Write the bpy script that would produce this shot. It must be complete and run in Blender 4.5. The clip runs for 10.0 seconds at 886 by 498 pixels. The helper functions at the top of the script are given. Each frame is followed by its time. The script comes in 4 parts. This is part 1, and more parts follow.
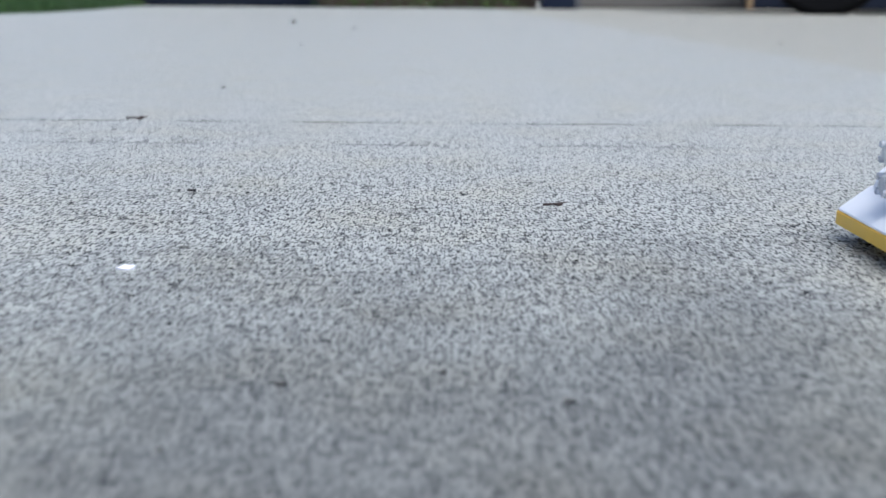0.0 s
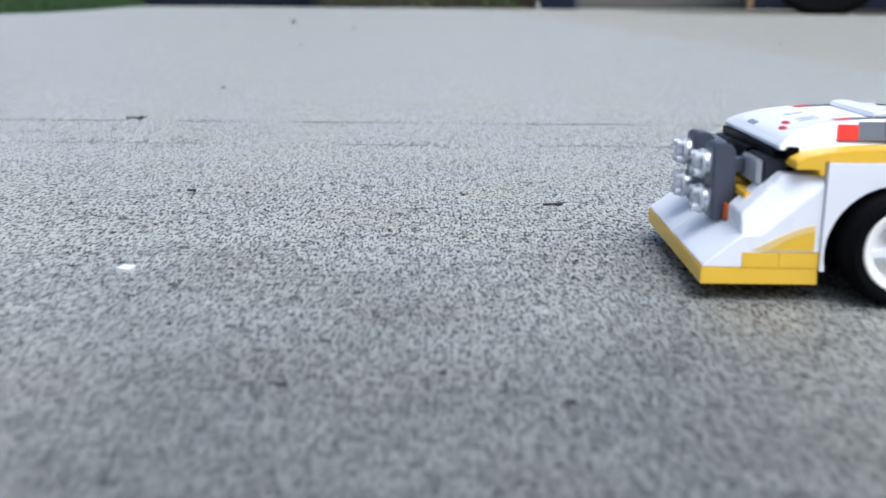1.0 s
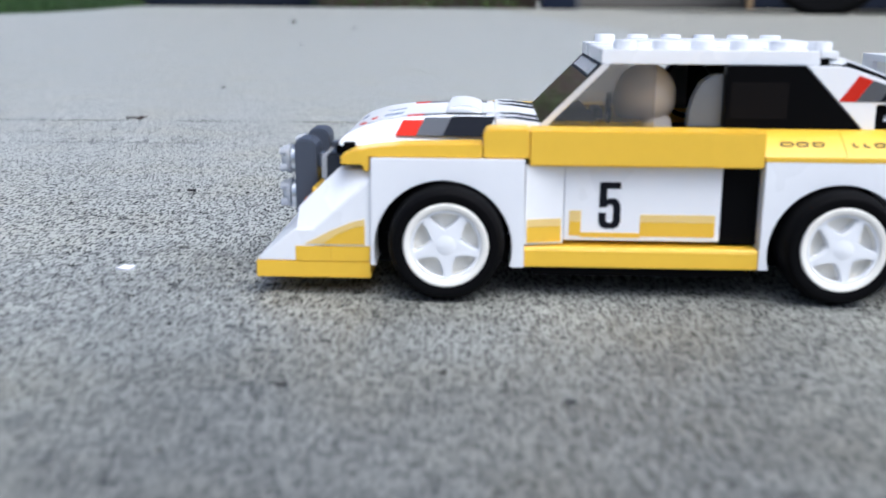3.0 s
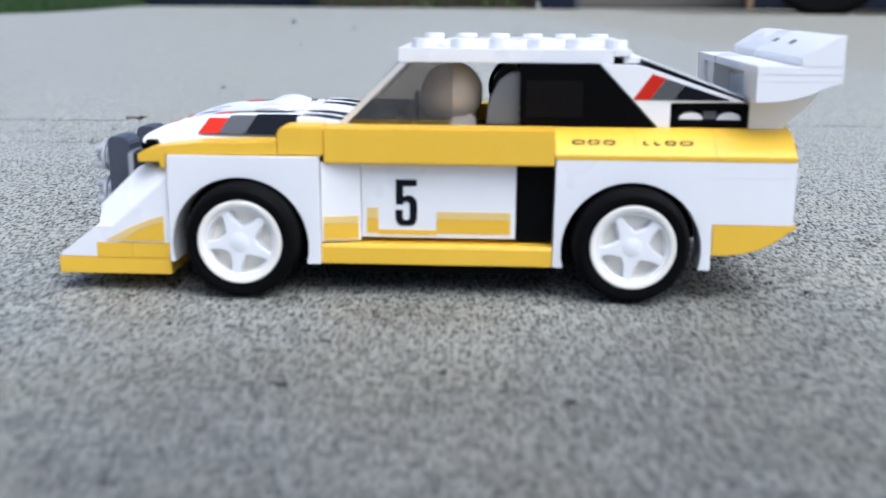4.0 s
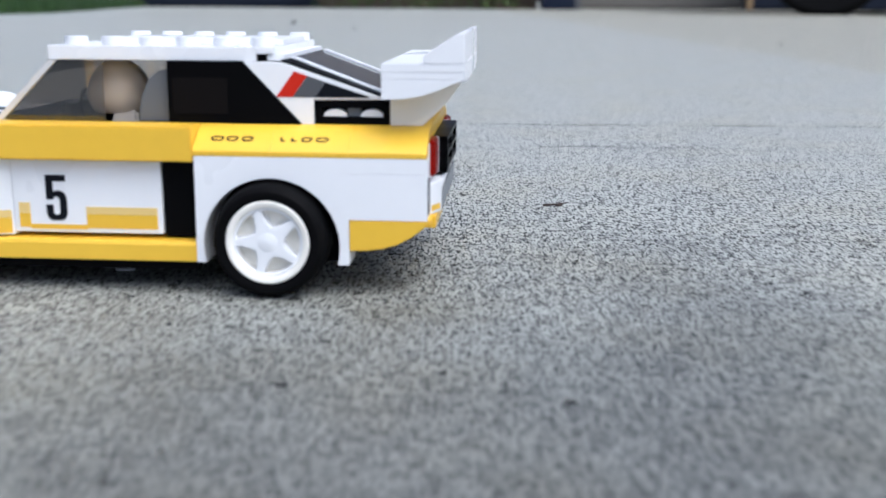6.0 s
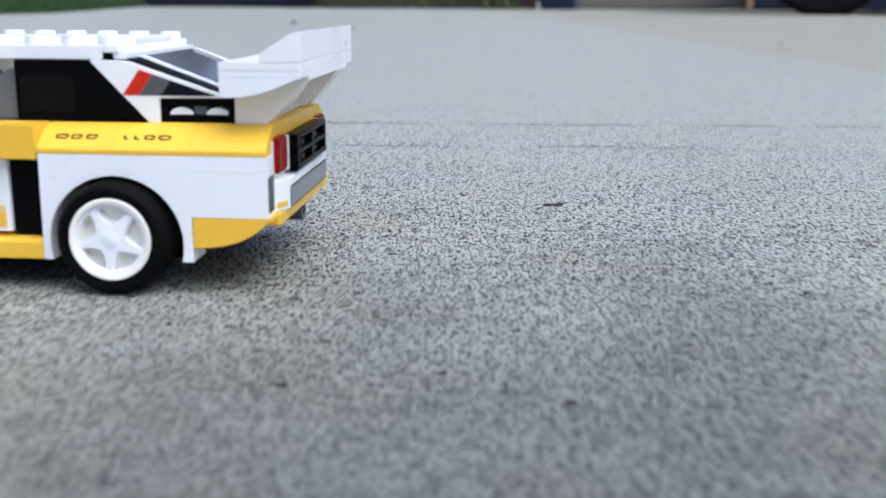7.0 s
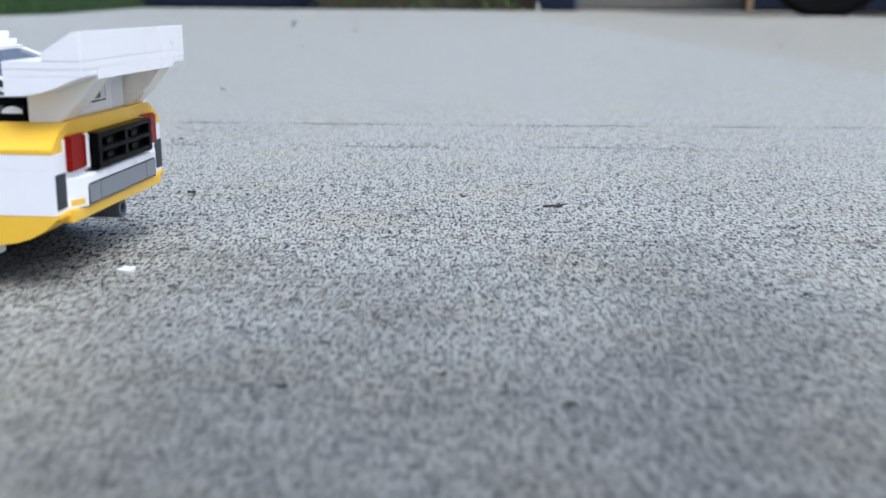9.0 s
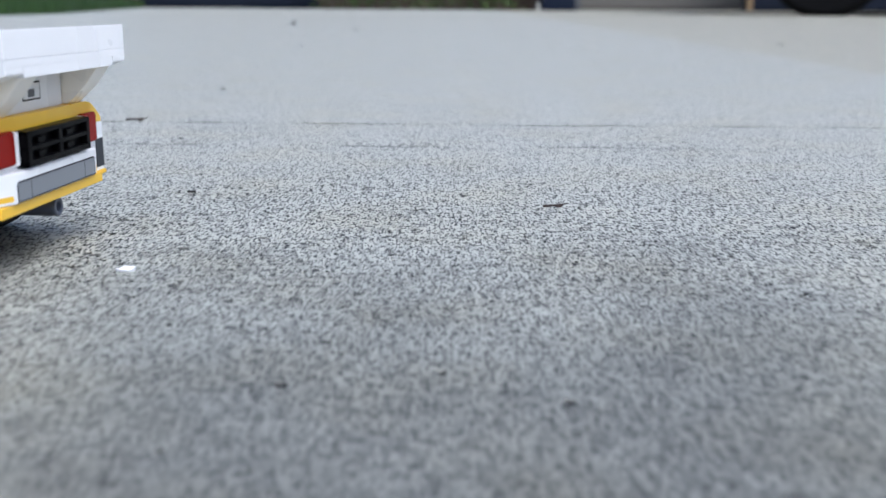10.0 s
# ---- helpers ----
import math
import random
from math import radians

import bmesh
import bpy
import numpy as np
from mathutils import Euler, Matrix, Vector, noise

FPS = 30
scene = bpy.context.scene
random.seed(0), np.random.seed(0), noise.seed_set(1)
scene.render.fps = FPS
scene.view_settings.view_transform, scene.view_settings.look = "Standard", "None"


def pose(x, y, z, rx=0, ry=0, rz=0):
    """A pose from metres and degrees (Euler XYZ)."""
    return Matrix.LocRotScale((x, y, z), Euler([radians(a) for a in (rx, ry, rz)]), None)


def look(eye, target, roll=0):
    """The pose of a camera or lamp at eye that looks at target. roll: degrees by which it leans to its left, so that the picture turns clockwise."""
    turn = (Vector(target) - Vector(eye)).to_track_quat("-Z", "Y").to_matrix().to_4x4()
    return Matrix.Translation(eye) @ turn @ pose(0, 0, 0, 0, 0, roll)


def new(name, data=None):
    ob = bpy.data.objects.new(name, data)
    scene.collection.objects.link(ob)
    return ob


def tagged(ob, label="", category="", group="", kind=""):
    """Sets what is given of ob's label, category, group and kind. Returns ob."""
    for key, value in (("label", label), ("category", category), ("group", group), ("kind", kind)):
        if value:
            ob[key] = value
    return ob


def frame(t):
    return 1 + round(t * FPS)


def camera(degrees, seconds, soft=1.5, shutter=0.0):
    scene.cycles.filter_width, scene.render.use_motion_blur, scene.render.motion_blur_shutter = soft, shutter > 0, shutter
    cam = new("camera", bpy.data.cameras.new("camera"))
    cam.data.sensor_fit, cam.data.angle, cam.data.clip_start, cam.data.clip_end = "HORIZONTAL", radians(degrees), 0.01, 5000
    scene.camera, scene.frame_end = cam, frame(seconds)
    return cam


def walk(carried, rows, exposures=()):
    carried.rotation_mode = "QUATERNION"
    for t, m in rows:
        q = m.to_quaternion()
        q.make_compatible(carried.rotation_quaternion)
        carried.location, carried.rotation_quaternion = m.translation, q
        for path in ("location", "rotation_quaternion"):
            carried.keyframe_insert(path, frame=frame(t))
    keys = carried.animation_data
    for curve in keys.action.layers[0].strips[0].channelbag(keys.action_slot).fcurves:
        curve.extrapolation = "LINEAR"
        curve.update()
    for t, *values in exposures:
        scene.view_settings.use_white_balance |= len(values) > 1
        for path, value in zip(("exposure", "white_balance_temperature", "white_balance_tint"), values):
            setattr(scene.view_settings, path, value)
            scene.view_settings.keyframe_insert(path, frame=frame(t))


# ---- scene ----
cam = camera(45.18, 10.0, soft=1.35, shutter=0.25)
cam.data.dof.use_dof = True
cam.data.dof.focus_distance = 0.31
cam.data.dof.aperture_fstop = 21.0
EYE = 0.0604


def aim(down):
    a = radians(down)
    return look((0, 0, EYE), (0, math.cos(a), EYE - math.sin(a)), 0.389)


walk(cam, [(0.0, aim(13.138)), (4.0, aim(13.138)), (5.0, aim(13.108)), (7.0, aim(13.108)),
           (8.0, aim(13.062)), (8.5, aim(13.047)), (10.0, aim(13.062))],
     exposures=[(0.0, 0.45, 5550, 7), (2.5, 0.43, 5550, 7), (4.5, 0.38, 5550, 7), (7.5, 0.39, 5550, 7), (10.0, 0.44, 5550, 7)])

# world: bright, slightly hazy open sky, the drive itself in open shade
world = bpy.data.worlds.new("world")
scene.world = world
world.use_nodes = True
wn = world.node_tree
sky = wn.nodes.new("ShaderNodeTexSky")
sky.sky_type, sky.sun_disc = "NISHITA", False
sky.sun_elevation, sky.sun_rotation = radians(63), radians(138)
sky.air_density, sky.dust_density, sky.ozone_density = 0.7, 6.0, 1.0
wn.links.new(sky.outputs[0], wn.nodes["Background"].inputs[0])
wn.nodes["Background"].inputs[1].default_value = 0.14
sun_data = bpy.data.lights.new("sun", "SUN")
sun_data.energy, sun_data.angle, sun_data.color = 1.5, radians(60), (1.0, 0.96, 0.9)
sun = new("sun", sun_data)
sun.matrix_world = look((1.2, -1.35, 3.6), (0, 0, 0))


# ---- materials ----
def material(name, colour, rough=0.5, metal=0.0, vary=0.0, scale=50.0, bump=0.0, transmission=0.0, coat=0.0, ior=1.5, spec=0.5):
    m = bpy.data.materials.new(name)
    m.use_nodes = True
    nt = m.node_tree
    b = nt.nodes["Principled BSDF"]
    b.inputs["Base Color"].default_value = (*colour, 1)
    b.inputs["Roughness"].default_value = rough
    b.inputs["Metallic"].default_value = metal
    b.inputs["Transmission Weight"].default_value = transmission
    b.inputs["Coat Weight"].default_value = coat
    b.inputs["IOR"].default_value = ior
    b.inputs["Specular IOR Level"].default_value = spec
    if vary or bump:
        co = nt.nodes.new("ShaderNodeTexCoord")
        n1 = nt.nodes.new("ShaderNodeTexNoise")
        n1.inputs["Scale"].default_value, n1.inputs["Detail"].default_value = scale, 6
        nt.links.new(co.outputs["Object"], n1.inputs["Vector"])
        n2 = nt.nodes.new("ShaderNodeTexNoise")
        n2.inputs["Scale"].default_value, n2.inputs["Detail"].default_value = scale * 0.13, 3
        nt.links.new(co.outputs["Object"], n2.inputs["Vector"])
        if vary:
            ad = nt.nodes.new("ShaderNodeMath")
            nt.links.new(n1.outputs["Fac"], ad.inputs[0])
            nt.links.new(n2.outputs["Fac"], ad.inputs[1])
            rg = nt.nodes.new("ShaderNodeMapRange")
            rg.inputs["From Min"].default_value, rg.inputs["From Max"].default_value = 0.6, 1.4
            rg.inputs["To Min"].default_value, rg.inputs["To Max"].default_value = 1 - vary, 1 + vary
            nt.links.new(ad.outputs[0], rg.inputs["Value"])
            hs = nt.nodes.new("ShaderNodeHueSaturation")
            hs.inputs["Color"].default_value = (*colour, 1)
            nt.links.new(rg.outputs[0], hs.inputs["Value"])
            nt.links.new(hs.outputs[0], b.inputs["Base Color"])
            rr = nt.nodes.new("ShaderNodeMapRange")
            rr.inputs["From Min"].default_value, rr.inputs["From Max"].default_value = 0.3, 0.7
            rr.inputs["To Min"].default_value, rr.inputs["To Max"].default_value = rough * 0.8, min(1, rough * 1.25)
            nt.links.new(n2.outputs["Fac"], rr.inputs["Value"])
            nt.links.new(rr.outputs[0], b.inputs["Roughness"])
        if bump:
            bp = nt.nodes.new("ShaderNodeBump")
            bp.inputs["Strength"].default_value, bp.inputs["Distance"].default_value = 1.0, bump
            nt.links.new(n1.outputs["Fac"], bp.inputs["Height"])
            nt.links.new(bp.outputs[0], b.inputs["Normal"])
    return m


def concrete():
    """Weathered brushed concrete: pale paste, dark pits between sand grains, faint stains."""
    m = bpy.data.materials.new("weathered_concrete")
    m.use_nodes = True
    nt = m.node_tree
    b = nt.nodes["Principled BSDF"]
    co = nt.nodes.new("ShaderNodeTexCoord")

    # the brush was drawn along the drive, so grains run long in y
    brushed = nt.nodes.new("ShaderNodeMapping")
    brushed.inputs["Scale"].default_value = (1.0, 0.24, 1.0)
    nt.links.new(co.outputs["Object"], brushed.inputs["Vector"])

    drag = nt.nodes.new("ShaderNodeMapping")
    drag.inputs["Scale"].default_value = (1.0, 0.11, 1.0)
    nt.links.new(co.outputs["Object"], drag.inputs["Vector"])

    def noise_tex(scale, detail, rough=0.5, dist=0.0, along=False, way=brushed):
        n = nt.nodes.new("ShaderNodeTexNoise")
        n.inputs["Scale"].default_value, n.inputs["Detail"].default_value = scale, detail
        n.inputs["Roughness"].default_value, n.inputs["Distortion"].default_value = rough, dist
        nt.links.new(way.outputs[0] if along else co.outputs["Object"], n.inputs["Vector"])
        return n.outputs["Fac"]

    def rng(v, a, b0, c, d):
        n = nt.nodes.new("ShaderNodeMapRange")
        for k, val in (("From Min", a), ("From Max", b0), ("To Min", c), ("To Max", d)):
            n.inputs[k].default_value = val
        nt.links.new(v, n.inputs["Value"])
        return n.outputs[0]

    def math_node(op, a, c):
        n = nt.nodes.new("ShaderNodeMath")
        n.operation = op
        nt.links.new(a, n.inputs[0])
        if isinstance(c, float):
            n.inputs[1].default_value = c
        else:
            nt.links.new(c, n.inputs[1])
        return n.outputs[0]

    fine = noise_tex(1500, 1.5, 0.6, 0.0, True)
    sand = noise_tex(2600, 0.0)
    stain = noise_tex(9, 4, 0.6)
    wide = noise_tex(0.9, 3, 0.55)
    sep = nt.nodes.new("ShaderNodeSeparateXYZ")
    nt.links.new(co.outputs["Object"], sep.inputs[0])
    # wear bares near slab's sand, far trowelled skin is pale; near shade painted in
    worn_shaded = rng(math_node("ADD", sep.outputs["Y"], rng(noise_tex(14, 3), 0.3, 0.7, -0.06, 0.06)), 0.13, 0.55, 1.0, 0.0)
    # colour darkens with depth in the pits of the relief
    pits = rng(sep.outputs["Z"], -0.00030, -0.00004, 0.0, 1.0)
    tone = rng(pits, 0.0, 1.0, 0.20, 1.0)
    # next to the lens the skin is closer and the grains show less
    close = rng(sep.outputs["Y"], 0.14, 0.30, 0.50, 1.0)
    grains = math_node("ADD", math_node("MULTIPLY", math_node("SUBTRACT", rng(fine, 0.40, 0.50, 0.0, 1.14), 0.75), close), 0.75)
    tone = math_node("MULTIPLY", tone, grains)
    near = rng(sep.outputs["Y"], 0.14, 0.36, 0.68, 1.0)
    # long drag marks of the brush in the farther slab's skin
    marks = rng(noise_tex(620, 1.0, 0.6, 0.0, True, drag), 0.38, 0.60, -0.50, 0.36)
    marks = math_node("MULTIPLY", marks, rng(sep.outputs["Y"], 0.28, 0.46, 0.15, 1.0))
    tone = math_node("MULTIPLY", tone, math_node("ADD", marks, 1.0))
    tone = math_node("MULTIPLY", tone, math_node("ADD", math_node("MULTIPLY", math_node("SUBTRACT", rng(noise_tex(640, 2.0, 0.5, 0.0, True), 0.36, 0.54, 0.55, 1.14), 0.95), near), 0.95))
    # near ground darkened in colour: shade around the camera painted over the wear
    tone = math_node("MULTIPLY", tone, rng(worn_shaded, 0.0, 1.0, 1.64, 0.51))
    tone = math_node("MULTIPLY", tone, rng(stain, 0.3, 0.7, 0.88, 1.10))
    tone = math_node("MULTIPLY", tone, rng(wide, 0.3, 0.7, 0.92, 1.08))
    tone = math_node("MULTIPLY", tone, rng(sand, 0.25, 0.75, 0.85, 1.15))
    # coarse brush marks and streaks that still read far off
    tone = math_node("MULTIPLY", tone, rng(noise_tex(300, 3.0, 0.65, 0.0, True), 0.36, 0.62, 0.88, 1.07))
    tone = math_node("MULTIPLY", tone, rng(noise_tex(42, 4.0, 0.65), 0.32, 0.68, 0.92, 1.07))
    # broad dark patch in front: camera shade painted into the colour
    away = nt.nodes.new("ShaderNodeVectorMath")
    away.operation = "DISTANCE"
    away.inputs[1].default_value = (0.045, 0.135, 0.0)
    nt.links.new(co.outputs["Object"], away.inputs[0])
    tone = math_node("MULTIPLY", tone, rng(math_node("ADD", away.outputs["Value"], rng(noise_tex(26, 3), 0.3, 0.7, -0.03, 0.03)), 0.03, 0.13, 0.82, 1.0))
    mix = nt.nodes.new("ShaderNodeMix")
    mix.data_type = "RGBA"
    mix.inputs[6].default_value = (0.0, 0.0, 0.0, 1)
    mix.inputs[7].default_value = (0.438, 0.446, 0.407, 1)
    nt.links.new(tone, mix.inputs[0])
    # warm and green-grey tints by patch
    tint = nt.nodes.new("ShaderNodeMix")
    tint.data_type, tint.blend_type = "RGBA", "MULTIPLY"
    tint.inputs[7].default_value = (1.0, 0.97, 0.90, 1)
    nt.links.new(rng(noise_tex(23, 3), 0.45, 0.7, 0.0, 1.0), tint.inputs[0])
    nt.links.new(mix.outputs[2], tint.inputs[6])
    # the neighbouring slab is a warmer, duller pour
    slab = nt.nodes.new("ShaderNodeMix")
    slab.data_type, slab.blend_type = "RGBA", "MULTIPLY"
    slab.inputs[7].default_value = (0.93, 0.89, 0.82, 1)
    nt.links.new(rng(math_node("ADD", sep.outputs["X"], rng(noise_tex(7, 3), 0.3, 0.7, -0.012, 0.012)), 0.385, 0.405, 0.0, 1.0), slab.inputs[0])
    nt.links.new(tint.outputs[2], slab.inputs[6])
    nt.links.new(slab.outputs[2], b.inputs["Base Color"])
    b.inputs["Roughness"].default_value = 0.5
    bp = nt.nodes.new("ShaderNodeBump")
    bp.inputs["Strength"].default_value, bp.inputs["Distance"].default_value = 0.5, 0.00025
    nt.links.new(fine, bp.inputs["Height"])
    nt.links.new(bp.outputs[0], b.inputs["Normal"])
    return m


WHITE = material("white_plastic", (0.87, 0.875, 0.885), 0.3, vary=0.015, scale=300)
YELLOW = material("yellow_plastic", (0.86, 0.53, 0.04), 0.36, vary=0.03, scale=300)
BLACK = material("black_plastic", (0.0025, 0.0025, 0.003), 0.35, vary=0.05, scale=300, spec=0.05)
DARKGREY = material("dark_grey_plastic", (0.065, 0.075, 0.10), 0.35, vary=0.04, scale=300)
LIGHTGREY = material("light_grey_plastic", (0.13, 0.14, 0.155), 0.3, vary=0.03, scale=300)
RUBBER = material("black_rubber", (0.003, 0.003, 0.0035), 0.6, vary=0.15, scale=400, bump=0.00003, spec=0.06)
# white plastic with warm bounced light mixed into its colour
WHITE_BOUNCE = material("white_plastic_warm_bounce", (0.92, 0.89, 0.81), 0.32, vary=0.02, scale=300)
STICK_Y = material("sticker_yellow", (0.83, 0.51, 0.04), 0.35)
STICK_P = material("sticker_pale_yellow", (0.82, 0.60, 0.22), 0.35)
STICK_R = material("sticker_red", (0.56, 0.022, 0.008), 0.4, spec=0.2)
STICK_G = material("sticker_grey", (0.085, 0.09, 0.10), 0.35)
STICK_K = material("sticker_black", (0.005, 0.006, 0.010), 0.4, spec=0.15)
STICK_N = material("sticker_dark_navy", (0.022, 0.026, 0.036), 0.35, spec=0.3)
STICK_B = material("sticker_blue_grey", (0.25, 0.30, 0.40), 0.35)
STICK_W = material("sticker_white", (0.8, 0.8, 0.8), 0.35)
STICK_L = material("sticker_plate_grey", (0.20, 0.215, 0.235), 0.35)
CLEAR = material("clear_plastic", (0.9, 0.92, 0.95), 0.12, transmission=0.6, ior=1.5)
SMOKE = material("smoke_clear_plastic", (0.56, 0.52, 0.48), 0.02, transmission=1.0, ior=1.6, coat=1.0)
RED_CLEAR = material("red_clear_plastic", (0.22, 0.005, 0.002), 0.3, vary=0.1, scale=200, spec=0.12)
ORANGE_CLEAR = material("orange_clear_plastic", (0.75, 0.17, 0.02), 0.12, transmission=0.3)
# smoked clear pillar; its sky reflection is painted as pale grey
PILLAR_SHEEN = material("smoked_pillar_sky_sheen", (0.66, 0.66, 0.66), 0.1, vary=0.05, scale=200)
SILVER = material("silver_plastic", (0.62, 0.64, 0.66), 0.25, metal=0.75)
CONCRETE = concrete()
GRASS = material("grass", (0.026, 0.062, 0.013), 0.8, vary=0.4, scale=12)
LEAF = material("hedge_leaf", (0.05, 0.085, 0.018), 0.7, vary=0.45, scale=9)
BARK = material("weathered_wood", (0.07, 0.048, 0.036), 0.8, vary=0.3, scale=15, bump=0.002)
NAVY = material("navy_paint", (0.007, 0.012, 0.030), 0.5, vary=0.05, scale=3, spec=0.2)
BLUEGREY = material("blue_grey_car_paint", (0.035, 0.05, 0.075), 0.25, vary=0.05, scale=3, coat=0.8)
PALE_WALL = material("dull_render_wall", (0.15, 0.142, 0.13), 0.8, vary=0.08, scale=6, bump=0.002)
DARK_WALL = material("dark_blue_grey_boards", (0.007, 0.011, 0.024), 0.7, vary=0.15, scale=6, spec=0.2)
POST = material("grey_painted_post", (0.10, 0.105, 0.115), 0.6, vary=0.1, scale=20)
TYRE = material("car_tyre_rubber", (0.004, 0.004, 0.0045), 0.8, vary=0.2, scale=20, spec=0.1)
DRYLEAF = material("dry_leaf", (0.042, 0.028, 0.023), 0.8, vary=0.35, scale=300)
PAPER = material("white_paper", (0.82, 0.83, 0.86), 0.7, vary=0.04, scale=300)
PEARL = material("pearl_tan_plastic", (0.62, 0.55, 0.46), 0.25, vary=0.03, scale=200)
TAN = material("tan_wood", (0.22, 0.15, 0.08), 0.7, vary=0.2, scale=20)
GRIT = material("dark_grit", (0.02, 0.018, 0.018), 0.8, vary=0.2, scale=300)


# ---- mesh helpers ----
def part(name, bm, mat, parent=None, label=""):
    me = bpy.data.meshes.new(name)
    bmesh.ops.recalc_face_normals(bm, faces=bm.faces[:])
    bm.to_mesh(me)
    bm.free()
    me.materials.append(mat)
    me.polygons.foreach_set("use_smooth", [True] * len(me.polygons))
    me.set_sharp_from_angle(angle=radians(32))
    ob = new(name, me)
    if parent:
        ob.parent = parent
    if label:
        tagged(ob, label)
    return ob


def bevel(bm, off, seg=2, least=25):
    es = [e for e in bm.edges if len(e.link_faces) == 2 and e.calc_face_angle(0) > radians(least)]
    if off and es:
        bmesh.ops.bevel(bm, geom=es, offset=off, segments=seg, affect="EDGES", clamp_overlap=True)
    return bm


def box(x0, x1, y0, y1, z0, z1, off=0.018, seg=2):
    bm = bmesh.new()
    bmesh.ops.create_cube(bm, size=1, matrix=Matrix.Translation(((x0 + x1) / 2, (y0 + y1) / 2, (z0 + z1) / 2)) @ Matrix.Diagonal((x1 - x0, y1 - y0, z1 - z0, 1)))
    return bevel(bm, off, seg)


def prism(profile, a0, a1, axis="y", off=0.018, seg=2):
    """A solid with the given outline, (x, z) drawn along y, or (y, z) along x, or (x, y) along z."""
    bm = bmesh.new()
    place = {"y": lambda p, a: (p[0], a, p[1]), "x": lambda p, a: (a, p[0], p[1]), "z": lambda p, a: (p[0], p[1], a)}[axis]
    vs = [bm.verts.new(place(p, a0)) for p in profile]
    f = bm.faces.new(vs)
    ext = bmesh.ops.extrude_face_region(bm, geom=[f])
    d = {"y": (0, a1 - a0, 0), "x": (a1 - a0, 0, 0), "z": (0, 0, a1 - a0)}[axis]
    bmesh.ops.translate(bm, vec=d, verts=[v for v in ext["geom"] if isinstance(v, bmesh.types.BMVert)])
    bmesh.ops.recalc_face_normals(bm, faces=bm.faces[:])
    return bevel(bm, off, seg)


def hull(points, off=0.02):
    bm = bmesh.new()
    for p in points:
        bm.verts.new(p)
    r = bmesh.ops.convex_hull(bm, input=bm.verts[:])
    bmesh.ops.delete(bm, geom=[v for v in bm.verts if not v.link_faces], context="VERTS")
    bmesh.ops.dissolve_limit(bm, angle_limit=radians(2), verts=bm.verts[:], edges=bm.edges[:])
    return bevel(bm, off, 2)


def cyl(c, r, length, axis="y", seg=28, off=0.015, r2=None):
    bm = bmesh.new()
    rot = {"z": Matrix.Identity(4), "y": Matrix.Rotation(radians(90), 4, "X"), "x": Matrix.Rotation(radians(90), 4, "Y")}[axis]
    bmesh.ops.create_cone(bm, cap_ends=True, segments=seg, radius1=r, radius2=r if r2 is None else r2, depth=length, matrix=Matrix.Translation(c) @ rot)
    return bevel(bm, off, 2, 50)


def lathe(outline, c, axis="y", seg=40):
    """Turns an outline of (radius, along) round an axis through c; closed outline."""
    bm = bmesh.new()
    rings = []
    for k in range(seg):
        a = 2 * math.pi * k / seg
        ring = []
        for r, d in outline:
            u, w = r * math.cos(a), r * math.sin(a)
            p = {"y": (u, d, w), "x": (d, u, w), "z": (u, w, d)}[axis]
            ring.append(bm.verts.new((c[0] + p[0], c[1] + p[1], c[2] + p[2])))
        rings.append(ring)
    n = len(outline)
    for k in range(seg):
        for j in range(n):
            bm.faces.new((rings[k][j], rings[k][(j + 1) % n], rings[(k + 1) % seg][(j + 1) % n], rings[(k + 1) % seg][j]))
    return bm


def join(*bms):
    out = bmesh.new()
    for b in bms:
        me = bpy.data.meshes.new("tmp")
        b.to_mesh(me)
        b.free()
        out.from_mesh(me)
        bpy.data.meshes.remove(me)
    return out


def mirrored(bm):
    """The same piece on the car's other side (the car is 6.4 cm wide)."""
    bmesh.ops.scale(bm, vec=(1, -1, 1), verts=bm.verts[:])
    bmesh.ops.translate(bm, vec=(0, 6.4, 0), verts=bm.verts[:])
    bmesh.ops.reverse_faces(bm, faces=bm.faces[:])
    return bm


CM = 0.01


def toy(name, bm, mat, parent, label=""):
    """A part of the toy car, drawn in centimetres."""
    bmesh.ops.scale(bm, vec=(CM, CM, CM), verts=bm.verts[:])
    return part(name, bm, mat, parent, label)


def both(name, make, mat, parent, label=""):
    return toy(name, make(), mat, parent, label), toy(name, mirrored(make()), mat, parent, label)


# ---- ground ----
def value_noise(x, y, cell, seed):
    """Smooth random heights from 0 to 1 with one value for each cell of that size."""
    table = np.random.RandomState(seed).rand(512, 512)
    u, v = x / cell, y / cell
    i, j = np.floor(u).astype(int), np.floor(v).astype(int)
    f, g = u - i, v - j
    f, g = f * f * (3 - 2 * f), g * g * (3 - 2 * g)
    i0, i1, j0, j1 = i % 512, (i + 1) % 512, j % 512, (j + 1) % 512
    return (table[i0, j0] * (1 - f) + table[i1, j0] * f) * (1 - g) + (table[i0, j1] * (1 - f) + table[i1, j1] * f) * g


